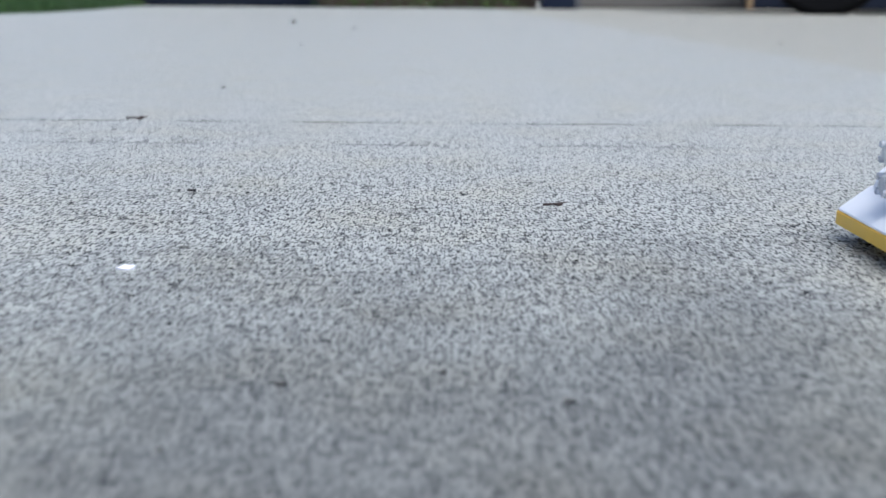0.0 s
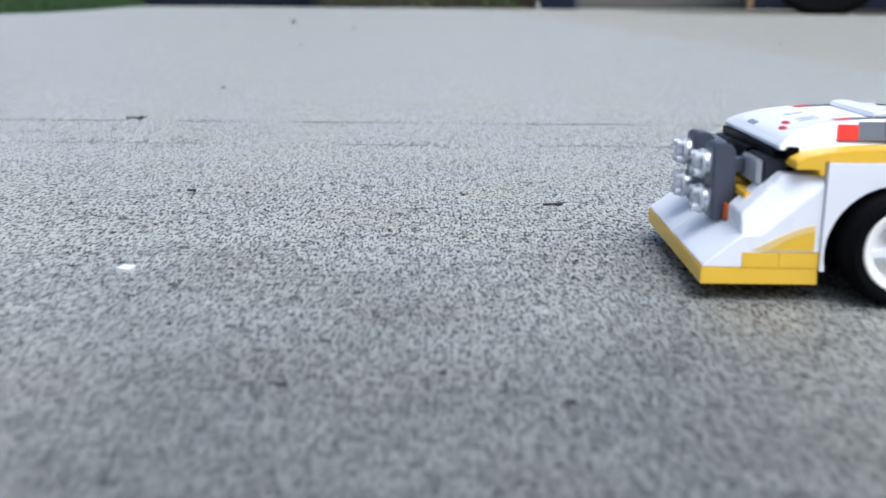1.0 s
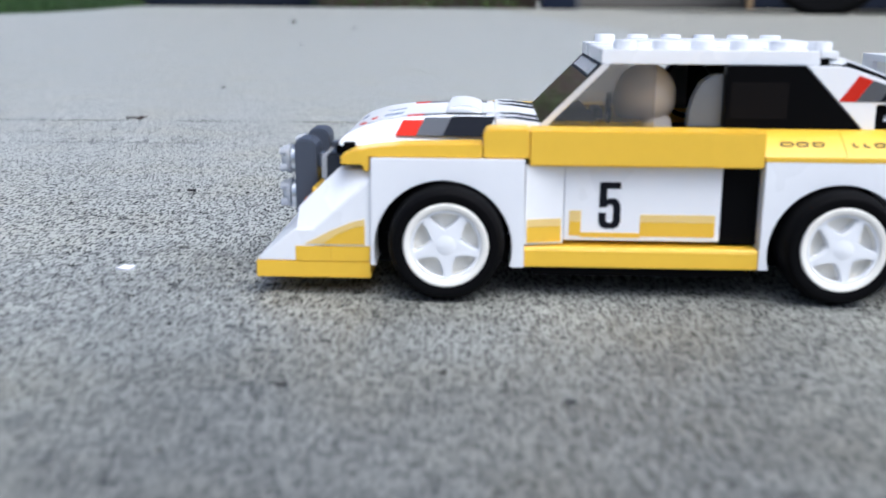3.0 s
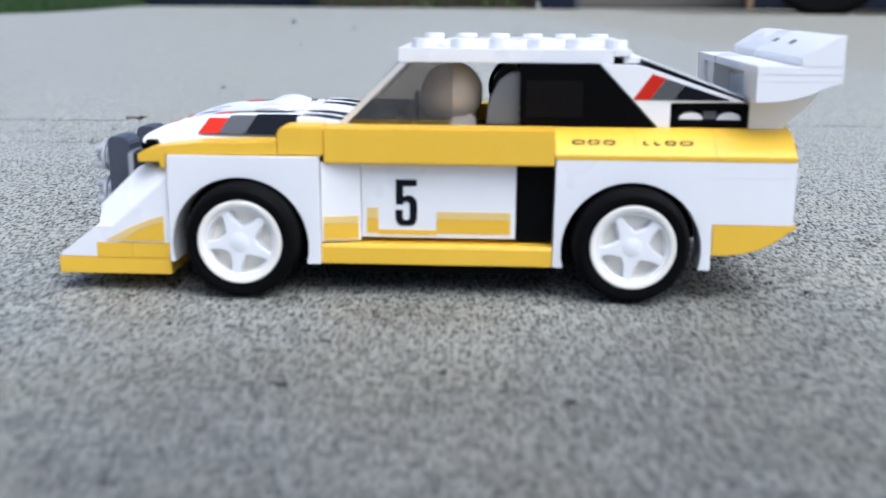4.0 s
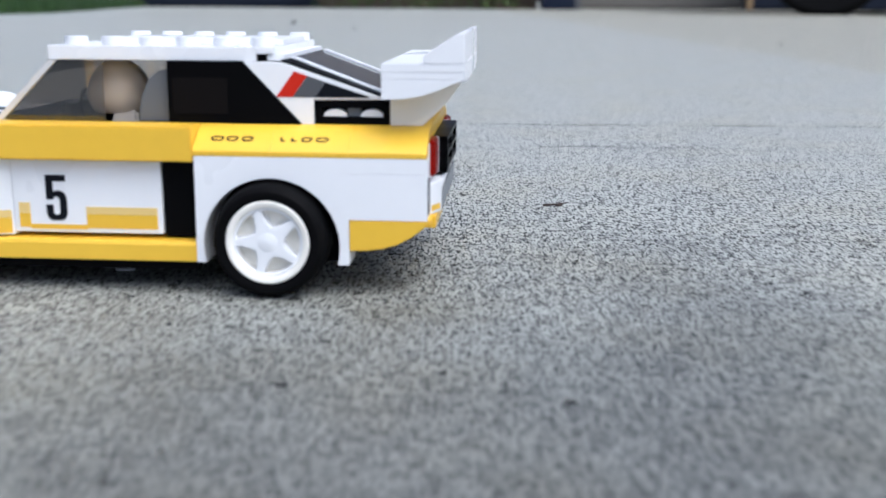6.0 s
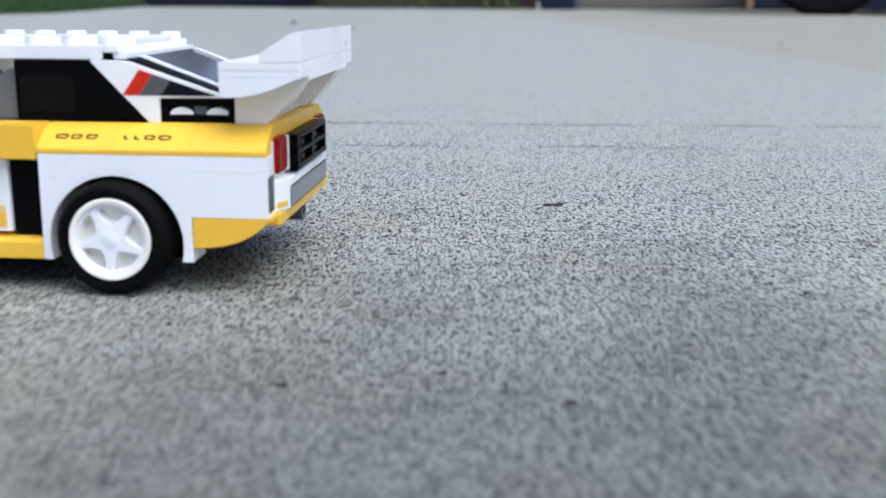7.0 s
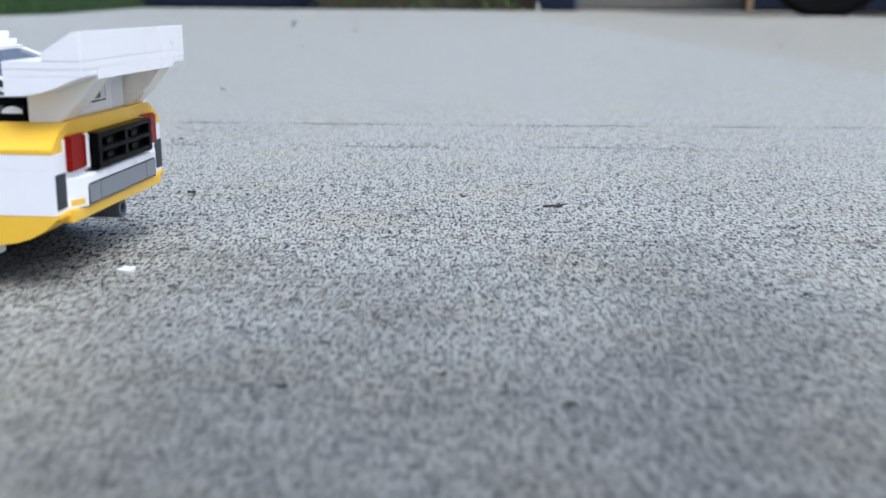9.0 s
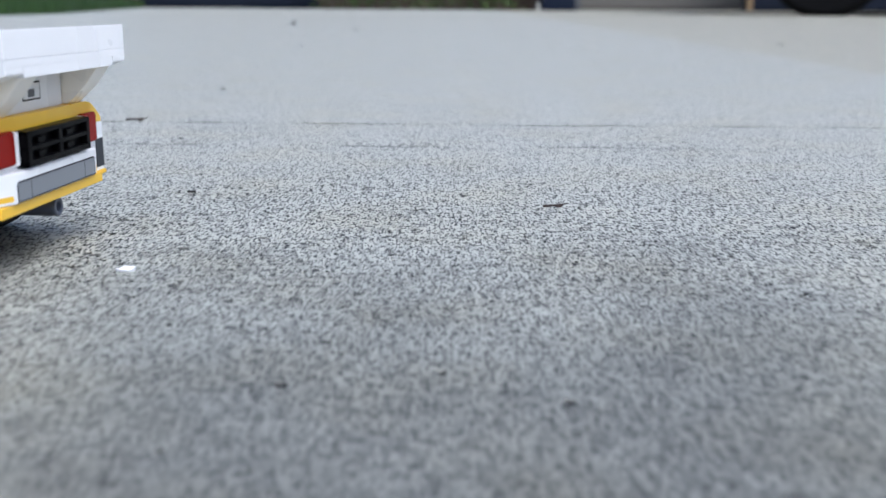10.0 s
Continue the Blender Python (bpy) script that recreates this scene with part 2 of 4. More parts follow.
def build_ground():
    """One sheet to the horizon; near the toy it carries the pits of worn concrete and two tooled joint lines."""
    # fine mesh where the toy runs, coarse out to the horizon
    rows = [0.10]
    while rows[-1] < 0.63:
        rows.append(rows[-1] + 0.00010 + 0.0009 * rows[-1])
    ys = np.array([-300, -40, -5, -0.5, 0.0, 0.07] + rows + [0.66, 0.8, 1.2, 2, 4, 8, 16, 60, 300])
    u = np.linspace(-1, 1, 1001)
    half = np.clip(0.065 + 0.33 * ys, 0.098, 0.275)
    side = np.array([0.3, 0.4, 0.6, 1.5, 4, 12, 60, 300])
    X = np.concatenate([np.tile(-side[::-1], (len(ys), 1)), half[:, None] * u[None, :], np.tile(side, (len(ys), 1))], 1)
    Y = np.tile(ys[:, None], (1, X.shape[1]))

    def ramp(v, a, b):
        return np.clip((v - a) / (b - a), 0, 1)

    patch = ramp(np.abs(X) / np.repeat(half[:, None], X.shape[1], 1), 1.0, 0.985) * ramp(Y, 0.10, 0.105) * ramp(Y, 0.63, 0.60)
    wave = value_noise(X, Y, 0.045, 5) * 0.6 + value_noise(X, Y, 0.018, 6) * 0.4
    edge = Y + 0.05 * (wave - 0.5) + 0.02 * X
    # here it only scales how deep the wear has pitted
    worn_shaded = 0.35 + 0.65 * ramp(edge, 0.42, 0.385)
    worn_shaded = worn_shaded * (1 - 0.55 * ramp(edge, 0.50, 0.56)) * (0.25 + 0.75 * ramp(Y, 0.15, 0.31))
    g = 0.50 * value_noise(X, Y * 0.6, 0.00066, 1) + 0.28 * value_noise(X * 0.9 + 0.3 * Y, 0.55 * Y, 0.00055, 2) + 0.22 * value_noise(X, Y * 0.7, 0.0012, 3)
    pit = ramp(g, 0.38 + 0.08 * (wave - 0.5), 0.25)
    Z = -0.00055 * pit * worn_shaded + 0.00006 * (value_noise(X, Y, 0.00055, 4) - 0.5) * worn_shaded
    big = ramp(value_noise(X, Y, 0.0065, 9), 0.93, 0.99) * ramp(g, 0.6, 0.4)
    Z -= 0.0008 * big
    for base, slope, wide, deep, fade, seed in ((0.4555, -0.022, 0.0034, 0.00026, 0.10, 21), (0.5405, -0.014, 0.0017, 0.0012, 0.16, 31)):
        line = base + slope * X + 0.0035 * (value_noise(X, 0 * X, 0.06, seed) - 0.5) + 0.0016 * (value_noise(X, 0 * X, 0.012, seed + 1) - 0.5)
        reach = ramp(X, -0.30, -0.13) * ramp(X, fade + 0.10, fade - 0.06)
        depth = deep * np.clip(2.0 * value_noise(X, 0 * X, 0.03, seed + 2) - 0.35, 0.12, 1) * (0.12 + 0.88 * reach)
        Z -= depth * np.exp(-((Y - line) / wide) ** 2)
        # a thin raised lip of paste behind the line
        Z += 0.00035 * depth / deep * np.exp(-((Y - line - 2.6 * wide) / (1.2 * wide)) ** 2)
    Z *= patch
    ny, nx = X.shape
    me = bpy.data.meshes.new("ground")
    me.vertices.add(nx * ny)
    me.vertices.foreach_set("co", np.stack([X, Y, Z], -1).astype(np.float32).ravel())
    k = (np.arange(ny - 1)[:, None] * nx + np.arange(nx - 1)[None, :]).ravel()
    quads = np.stack([k, k + 1, k + nx + 1, k + nx], -1).astype(np.int32)
    me.loops.add(quads.size)
    me.loops.foreach_set("vertex_index", quads.ravel())
    me.polygons.add(len(quads))
    me.polygons.foreach_set("loop_start", np.arange(0, quads.size, 4, dtype=np.int32))
    me.polygons.foreach_set("use_smooth", np.ones(len(quads), dtype=bool))
    me.update(calc_edges=True)
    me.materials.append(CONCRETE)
    ob = new("ground", me)
    tagged(ob, "weathered pale grey concrete drive with dark pits and joint lines", "concrete drive", kind="structure")
    return ob


build_ground()


# ---- the toy car: x runs back along the car from the front axle, y from its near side, z up, in centimetres ----
car = new("toy_rally_car")
tagged(car, "white and yellow plastic brick toy rally car on concrete", "toy car")

# underbody
toy("chassis", join(box(-2.9, 9.3, 1.15, 5.25, 0.48, 1.1), box(1.75, 6.3, 0.25, 6.15, 0.44, 0.67), box(-1.5, 9.5, 1.2, 5.2, 1.1, 2.9), box(9.3, 11.0, 0.9, 5.5, 1.42, 2.9)), BLACK, car, "black plastic underbody")

# front splitter, wedges and fenders
toy("front_splitter", prism([(-4.0, 0.37), (-4.0, 0.73), (-1.6, 0.73), (-1.6, 0.37)], 0, 6.4), YELLOW, car, "yellow front splitter plate")
for a, b in ((0.0, 3.19), (3.21, 6.4)):
    toy("splitter_wedge", prism([(-3.97, 0.735), (-3.97, 0.78), (-3.17, 1.40), (-2.75, 1.40), (-2.75, 0.735)], a + 0.005, b - 0.005), WHITE, car, "white sloping splitter wedge")
both("splitter_block", lambda: join(box(-3.17, -2.412, -0.006, 1.55, 0.732, 1.045, 0.006), box(-2.409, -1.6, -0.006, 1.55, 0.732, 1.045, 0.006)), YELLOW, car, "yellow brick under the fender")


def fender():
    return hull([(-3.17, 0, 1.05), (-1.598, 0, 1.05), (-1.598, 0, 2.45), (-3.15, 0.36, 1.80), (-2.32, 0.42, 2.60), (-1.598, 0.18, 2.62),
                 (-3.17, 1.45, 1.05), (-3.15, 1.45, 1.80), (-2.32, 1.45, 2.60), (-1.62, 1.5, 2.62), (-1.62, 1.5, 1.05)])


for side, pc in enumerate(both("front_fender", fender, WHITE, car, "white faceted front fender")):
    flip = mirrored if side else (lambda b: b)
    toy("fender_sticker", flip(prism([(-2.62, 1.09), (-1.72, 1.09), (-1.72, 1.50), (-1.95, 1.45), (-2.3, 1.30)], -0.012, 0.0, off=0)), STICK_Y, pc, "yellow swoosh sticker")
    toy("fender_sticker", flip(prism([(-2.98, 1.09), (-2.63, 1.09), (-2.3, 1.305), (-1.95, 1.455), (-1.72, 1.505), (-1.72, 1.63), (-2.0, 1.56), (-2.45, 1.37)], -0.011, 0.0, off=0)), STICK_P, pc, "pale yellow swoosh sticker")


def arch(cx, x0, x1):
    r, cz = 1.43, 1.04
    a0 = math.asin((0.67 - cz) / r)
    pts = [(x0, 0.67), (x0 + 0.02, 2.915), (x1 - 0.02, 2.915), (x1, 0.67)]
    for k in range(25):
        a = a0 + (math.pi - 2 * a0) * k / 24
        pts.append((cx + r * math.cos(a), cz + r * math.sin(a)))
    return pts


def arch_piece(cx, x0, x1, out=0.0):
    return join(prism(arch(cx, x0, x1), out, 0.85, off=0.014, seg=2), box(x0 + 0.3, x1 - 0.3, 0.3, 1.3, 2.5, 2.9))


both("wheel_arch", lambda: arch_piece(-0.10, -1.60, 1.58, -0.07), WHITE, car, "white front wheel arch")
both("wheel_arch", lambda: arch_piece(7.97, 6.38, 9.60), WHITE, car, "white rear wheel arch")

# yellow belt line
both("belt_strip", lambda: prism([(-2.20, 2.76), (-2.20, 2.93), (-2.0, 3.03), (-1.6, 3.11), (-1.0, 3.17), (0.69, 3.21), (0.69, 2.925), (-1.62, 2.925), (-1.62, 2.63), (-1.72, 2.63), (-1.76, 2.76)], 0.0, 0.79), YELLOW, car, "yellow curved strip above the wheel arch")
both("belt_block", lambda: prism([(0.70, 2.925), (0.70, 3.40), (0.80, 3.52), (1.645, 3.52), (1.645, 2.925)], 0.0, 0.85, off=0.03), YELLOW, car)
both("belt_panel", lambda: box(1.655, 6.37, 0.0, 0.85, 2.78, 3.505, 0.025), YELLOW, car, "yellow panel above the door")


def belt_rear(x0, x1):
    return prism([(0, 2.92), (0.0, 3.02), (0.10, 3.12), (0.42, 3.36), (0.62, 3.46), (0.85, 3.505), (1.7, 3.51), (1.7, 2.92)], x0, x1, "x", off=0.009)


for x0, x1 in ((6.382, 7.988), (7.992, 9.598), (9.602, 11.2)):
    both("belt_rear", lambda: belt_rear(x0, x1), YELLOW, car, "yellow curved shoulder brick")

# shoulder lettering, drawn as plain dark strokes
lettering = []
for x, w in ((6.72, 0.26), (7.04, 0.24), (7.36, 0.24), (8.16, 0.12), (8.38, 0.14), (8.60, 0.22), (8.90, 0.26)):
    m = Matrix.Translation((x, 0.27, 3.248)) @ Matrix.Rotation(radians(41), 4, "X")
    for dx, dy, sx, sy in ((w / 2, -0.05, w * 0.8, 0.042), (w / 2, 0.05, w * 0.7, 0.036), (0.02, 0, 0.045, 0.10), (w - 0.02, 0.01, 0.045, 0.08)):
        if w < 0.2 and dy > 0:
            continue
        b = bmesh.new()
        bmesh.ops.create_cube(b, size=1, matrix=m @ Matrix.Translation((dx, dy, 0.0)) @ Matrix.Diagonal((sx, sy, 0.012, 1)))
        lettering.append(b)
toy("shoulder_lettering", join(*lettering), STICK_K, car, "small dark strokes of lettering")

# doors, sills and rear quarters
FIVE = [(0.02, 1), (0.98, 1), (0.98, 0.86), (0.36, 0.86), (0.36, 0.62), (0.50, 0.66), (0.76, 0.65), (0.93, 0.58), (1, 0.48), (1, 0.15), (0.9, 0.04), (0.72, 0), (0.28, 0),
        (0.1, 0.04), (0, 0.15), (0, 0.34), (0.34, 0.34), (0.34, 0.17), (0.42, 0.12), (0.58, 0.12), (0.66, 0.17), (0.66, 0.46), (0.58, 0.52), (0.42, 0.52), (0.34, 0.46), (0.02, 0.46)]
for side in (0, 1):
    flip = mirrored if side else (lambda b: b)
    panel = toy("front_door_panel", flip(prism([(1.585, 0.05), (2.385, 0.26), (2.385, 0.95), (1.585, 0.95)], 1.13, 2.79, "z", off=0.012)), WHITE, car, "white panel before the door")
    toy("stripe", flip(prism([(1.63, 0.047), (2.34, 0.236), (2.34, 0.252), (1.63, 0.065)], 1.17, 1.50, "z", off=0)), STICK_Y, panel, "yellow stripe sticker")
    toy("stripe", flip(prism([(1.63, 0.047), (2.34, 0.236), (2.34, 0.252), (1.63, 0.065)], 1.505, 1.66, "z", off=0)), STICK_P, panel, "pale yellow stripe sticker")
    door = toy("door", flip(box(2.395, 5.605, 0.26, 0.95, 1.20, 2.79)), WHITE, car, "white door with yellow stripe and number")
    for x0, x1, z0, z1, mt in ((2.51, 2.75, 1.30, 1.60, STICK_Y), (2.51, 2.75, 1.605, 1.83, STICK_P), (2.75, 3.97, 1.27, 1.37, STICK_Y),
                               (3.97, 5.50, 1.30, 1.60, STICK_Y), (3.97, 5.50, 1.605, 1.76, STICK_P)):
        toy("stripe", flip(box(x0, x1, 0.248, 0.26, z0, z1, 0)), mt, door, "yellow stripe sticker" if mt is STICK_Y else "pale yellow stripe sticker")
    fb = flip(prism([(3.11 + 0.45 * u, 1.46 + 0.97 * w) for u, w in FIVE], 0.246, 0.26, off=0))
    if side:
        for v in fb.verts:
            v.co.x = 2 * 3.335 - v.co.x
        bmesh.ops.reverse_faces(fb, faces=fb.faces[:])
    toy("number", fb, STICK_K, door, "bold black race number five")
    toy("side_intake", flip(box(5.625, 6.375, 0.34, 0.95, 1.15, 2.79)), BLACK, car, "black panel behind the door")
    toy("sill", flip(prism([(0.02, 0.67), (0.02, 1.04), (0.06, 1.09), (0.9, 1.10), (0.9, 0.67)], 1.585, 6.375, "x")), YELLOW, car, "yellow side sill")
    toy("rear_quarter", flip(join(box(9.56, 11.22, 0.006, 1.2, 2.592, 2.915, 0.006), box(9.56, 11.22, 0.006, 1.2, 1.635, 2.5905, 0.006))), WHITE, car, "white rear quarter bricks")
    toy("rear_lower_quarter", flip(prism([(9.605, 1.625), (11.24, 1.625), (11.24, 1.58), (11.1, 1.45), (10.88, 1.28), (10.6, 1.13), (10.3, 1.04), (9.95, 0.99), (9.605, 0.98)], 0.0, 1.2)), YELLOW, car, "yellow curved rear corner")
    toy("corner_sticker", flip(box(11.222, 11.235, 0.03, 0.5, 1.75, 2.49, 0)), STICK_N, car, "dark grey sticker on the rear corner")

# bonnet
def bonnet_half(y0, y1):
    pr = [(-2.32, 3.10), (-2.36, 3.17), (-2.27, 3.29), (-1.98, 3.44), (-1.55, 3.57), (-1.0, 3.66), (-0.2, 3.71), (0.95, 3.71), (0.95, 3.10)]
    return prism(pr, y0, y1, off=0.03, seg=3)


def shouldered(bm):
    """The bonnet's sides lean inward from 3.30 up."""
    for v in bm.verts:
        lean = 1.6 * max(0.0, v.co.z - 3.30)
        v.co.y += lean if v.co.y < 3.2 else -lean
    return bm


bonnet = toy("bonnet", shouldered(bonnet_half(0.80, 5.6)), WHITE, car, "white curved bonnet with red, grey and black stickers")
for side in (0, 1):
    flip = mirrored if side else (lambda b: b)
    for x0, x1, top, mt, nm in ((-1.16, -0.72, 3.61, STICK_R, "red"), (-0.72, -0.16, 3.66, STICK_G, "grey"), (-0.16, 0.77, 3.685, STICK_K, "black")):
        y0, y1 = 0.80 + 1.6 * 0.03, 0.80 + 1.6 * (top - 3.30)
        band = [(y0 - 0.007, 3.33 + 0.011), (y1 - 0.007, top + 0.011), (y1, top), (y0, 3.33)]
        stripe = prism(band, x0, x1, "x", off=0)
        for v in stripe.verts:
            v.co.x += 0.5 * (v.co.z - 3.33)
        toy("bonnet_stripe", flip(stripe), mt, bonnet, nm + " bonnet sticker")
    for x0, x1, z0, z1, mt, nm in ((-0.95, -0.60, 3.664, 3.689, STICK_R, "red"), (-0.60, -0.1, 3.689, 3.712, STICK_G, "grey"), (-0.1, 0.77, 3.711, 3.711, STICK_K, "black")):
        toy("bonnet_stripe", flip(prism([(x0, z0 - 0.01), (x1, z1 - 0.01), (x1, z1 + 0.008), (x0, z0 + 0.008)], 1.55, 1.9, off=0)), mt, bonnet, nm + " bonnet sticker")
curve = [(-2.27, 3.29), (-1.98, 3.44), (-1.55, 3.57), (-1.0, 3.66), (-0.2, 3.71)]
for x, y, w, d, mt in ((-1.95, 2.0, 0.16, 0.42, STICK_R), (-1.75, 2.5, 0.16, 0.42, STICK_R), (-2.1, 3.9, 0.13, 0.6, STICK_B), (-1.3, 2.3, 0.42, 0.09, STICK_B), (-1.3, 2.6, 0.42, 0.09, STICK_B), (-1.3, 3.5, 0.42, 0.09, STICK_B)):
    (xa, za), (xb, zb) = [(p, q) for p, q in zip(curve, curve[1:]) if p[0] <= x <= q[0]][0]
    z = za + (zb - za) * (x - xa) / (xb - xa)
    b = cyl((0, 0, 0), 0.5, 1, "z", 20, 0) if mt is STICK_R else box(-0.5, 0.5, -0.5, 0.5, -0.5, 0.5, 0)
    b.transform(Matrix.Translation((x, y, z + 0.004)) @ Matrix.Rotation(-math.atan2(zb - za, xb - xa), 4, "Y") @ Matrix.Diagonal((w, d, 0.016, 1)))
    toy("bonnet_mark", b, mt, bonnet, "small red emblem oval" if mt is STICK_R else "small blue-grey bar")
scoop = toy("bonnet_scoop", prism([(-0.14, 3.70), (-0.11, 3.79), (-0.01, 3.845), (0.25, 3.855), (0.42, 3.83), (0.60, 3.77), (0.68, 3.70)], 1.75, 4.65, off=0.05, seg=3), WHITE, car, "white rounded bonnet scoop")
cowl = toy("cowl", prism([(0.96, 3.10), (0.96, 3.70), (1.3, 3.70), (2.2, 3.56), (2.2, 3.10)], 0.87, 5.53), WHITE, car, "white cowl with black vent marks")
for y in (1.1, 1.95, 4.0, 4.85):
    b = prism([(1.05, y - 0.1), (2.0, y + 0.1), (2.0, y + 0.62), (1.45, y + 0.5)], -0.006, 0.006, "z", off=0)
    b.transform(Matrix.Translation((0, 0, 3.70 + 0.155 * 1.3)) @ Matrix.Rotation(math.atan(0.155), 4, "Y"))
    toy("vent_mark", b, STICK_K, cowl, "black vent sticker")

# the bonnet lies a little below the belt
for piece in (bonnet, scoop, cowl):
    piece.location.z = -0.07 * CM

# nose: grille, headlamps and lamp pods
toy("nose_block", join(box(-2.75, -1.6, 1.5, 4.9, 1.05, 1.95), box(-2.1, -1.5, 0.9, 5.5, 1.9, 3.09)), BLACK, car, "black nose grille block")
toy("nose_plate", box(-2.95, -1.9, 0.95, 5.45, 1.96, 2.12), YELLOW, car, "yellow plate across the nose")
for side in (0, 1):
    flip = mirrored if side else (lambda b: b)
    head = toy("headlamp", flip(box(-2.62, -2.1, 0.92, 2.3, 2.25, 2.86, 0.05)), STICK_N, car, "dark headlamp block with clear lens")
    toy("lens", flip(box(-2.74, -2.62, 0.95, 2.26, 2.28, 2.83, 0.04)), CLEAR, head, "clear headlamp lens")
    toy("hinge", flip(box(-2.22, -1.98, 0.62, 0.8, 2.86, 3.14)), BLACK, car, "black hinge piece")
    toy("indicator", flip(box(-3.22, -2.96, 1.48, 1.70, 1.41, 1.78, 0.02)), ORANGE_CLEAR, car, "orange indicator lens")
toy("nose_vent", join(box(-2.6, -2.1, 2.4, 4.0, 2.2, 2.9), box(-2.42, -2.1, 0.95, 5.45, 2.86, 3.04)), BLACK, car)
for y in (1.75, 3.75):
    pod = toy("lamp_pod", join(prism([(-3.44, 1.36), (-3.47, 2.95), (-3.41, 3.04), (-3.10, 3.04), (-2.98, 2.90), (-2.94, 1.36)], y, y + 0.85, off=0.03), box(-2.96, -2.5, y + 0.2, y + 0.7, 2.4, 2.7)), DARKGREY, car, "dark grey upright lamp bracket")
    for k, z in enumerate((1.78, 2.56)):
        lamp = toy("spot_lamp", join(cyl((-3.50, y + 0.45, z), 0.31, 0.16, "x", 28, 0.03), cyl((-3.45, y + 0.45, z), 0.24, 0.2, "x", 20, 0)), SILVER, car, "silver round spot lamp")
        toy("lens", lathe([(0.0005, -3.82), (0.15, -3.81), (0.20, -3.77), (0.20, -3.69), (0.33, -3.67), (0.34, -3.62), (0.34, -3.60), (0.0005, -3.60)], (0, y + 0.45, z), "x", 28), CLEAR, lamp, "clear round lens")
        for a in (45, 135, 225, 315):
            toy("stud", cyl((-3.74, y + 0.45 + 0.26 * math.cos(radians(a)), z + 0.26 * math.sin(radians(a))), 0.09, 0.18, "x", 12, 0.01), CLEAR, lamp, "clear knob on the lamp")

# cabin
toy("dashboard", join(box(2.0, 3.1, 0.95, 5.45, 3.1, 3.62), box(3.05, 3.25, 1.5, 2.6, 3.6, 3.8)), BLACK, car, "black dashboard")
toy("steering_wheel", lathe([(0.26, -0.03), (0.34, -0.03), (0.34, 0.03), (0.26, 0.03)], (3.42, 2.05, 3.78), "x", 24), BLACK, car, "black steering wheel")
toy("cabin_floor", box(2.2, 8.8, 0.95, 5.45, 2.9, 3.1), BLACK, car)
glass_front = [(1.85, 3.50), (1.92, 3.50), (3.20, 4.78), (3.12, 4.78)]
screen = toy("windscreen", join(prism(glass_front, 0.84, 5.56, off=0), ), SMOKE, car, "smoke-tinted clear plastic windscreen")
for pane in both("quarter_glass", lambda: prism([(1.97, 3.49), (4.25, 3.49), (4.25, 4.78), (3.26, 4.78)], 0.90, 0.94, off=0), SMOKE, car, "smoke-tinted side glass"):
    pane.visible_shadow = False
both("screen_pillar", lambda: prism([(1.85, 3.50), (2.03, 3.50), (3.31, 4.78), (3.13, 4.78)], 0.82, 0.90, off=0.012), PILLAR_SHEEN, car, "thin smoked windscreen pillar with sky reflection in its pale colour")
screen.visible_shadow = False
banner = toy("screen_banner", join(prism([(2.84, 4.50), (3.13, 4.79), (3.12, 4.80), (2.83, 4.51)], 1.0, 5.4, off=0)), STICK_K, screen, "dark sunstrip on the windscreen")
strokes = []
for k, y in enumerate((1.5, 2.05, 2.6, 3.15, 3.7, 4.25, 4.8)):
    strokes.append(prism([(2.88, 4.555), (3.07, 4.745), (3.06, 4.755), (2.87, 4.565)], y - 0.2, y + 0.14, off=0))
toy("banner_strokes", join(*strokes), STICK_W, screen, "white strokes of lettering")
both("seat_shell", lambda: prism([(4.96, 3.5), (5.66, 3.5), (5.66, 4.60), (5.45, 4.58), (5.22, 4.42), (5.06, 4.1), (4.98, 3.8)], 1.0, 1.35), LIGHTGREY, car, "grey curved seat side")
toy("roll_bar", lathe([(0.62, 4.9), (0.72, 4.9), (0.72, 5.2), (0.62, 5.2)], (5.68, 0, 4.0), "y", 40), BLACK, car, "black curved roll bar")
both("side_window", lambda: prism([(5.67, 3.49), (5.67, 4.785), (7.26, 4.785), (8.49, 3.49)], 0.80, 1.1), BLACK, car, "black rear side panel")
both("window_sticker", lambda: prism([(5.78, 3.7), (5.78, 4.45), (6.95, 4.45), (6.95, 3.7)], 0.793, 0.80, off=0), material("gloss_black_sticker", (0.005, 0.004, 0.004), 0.15, spec=0.12), car, "glossy black window sticker")
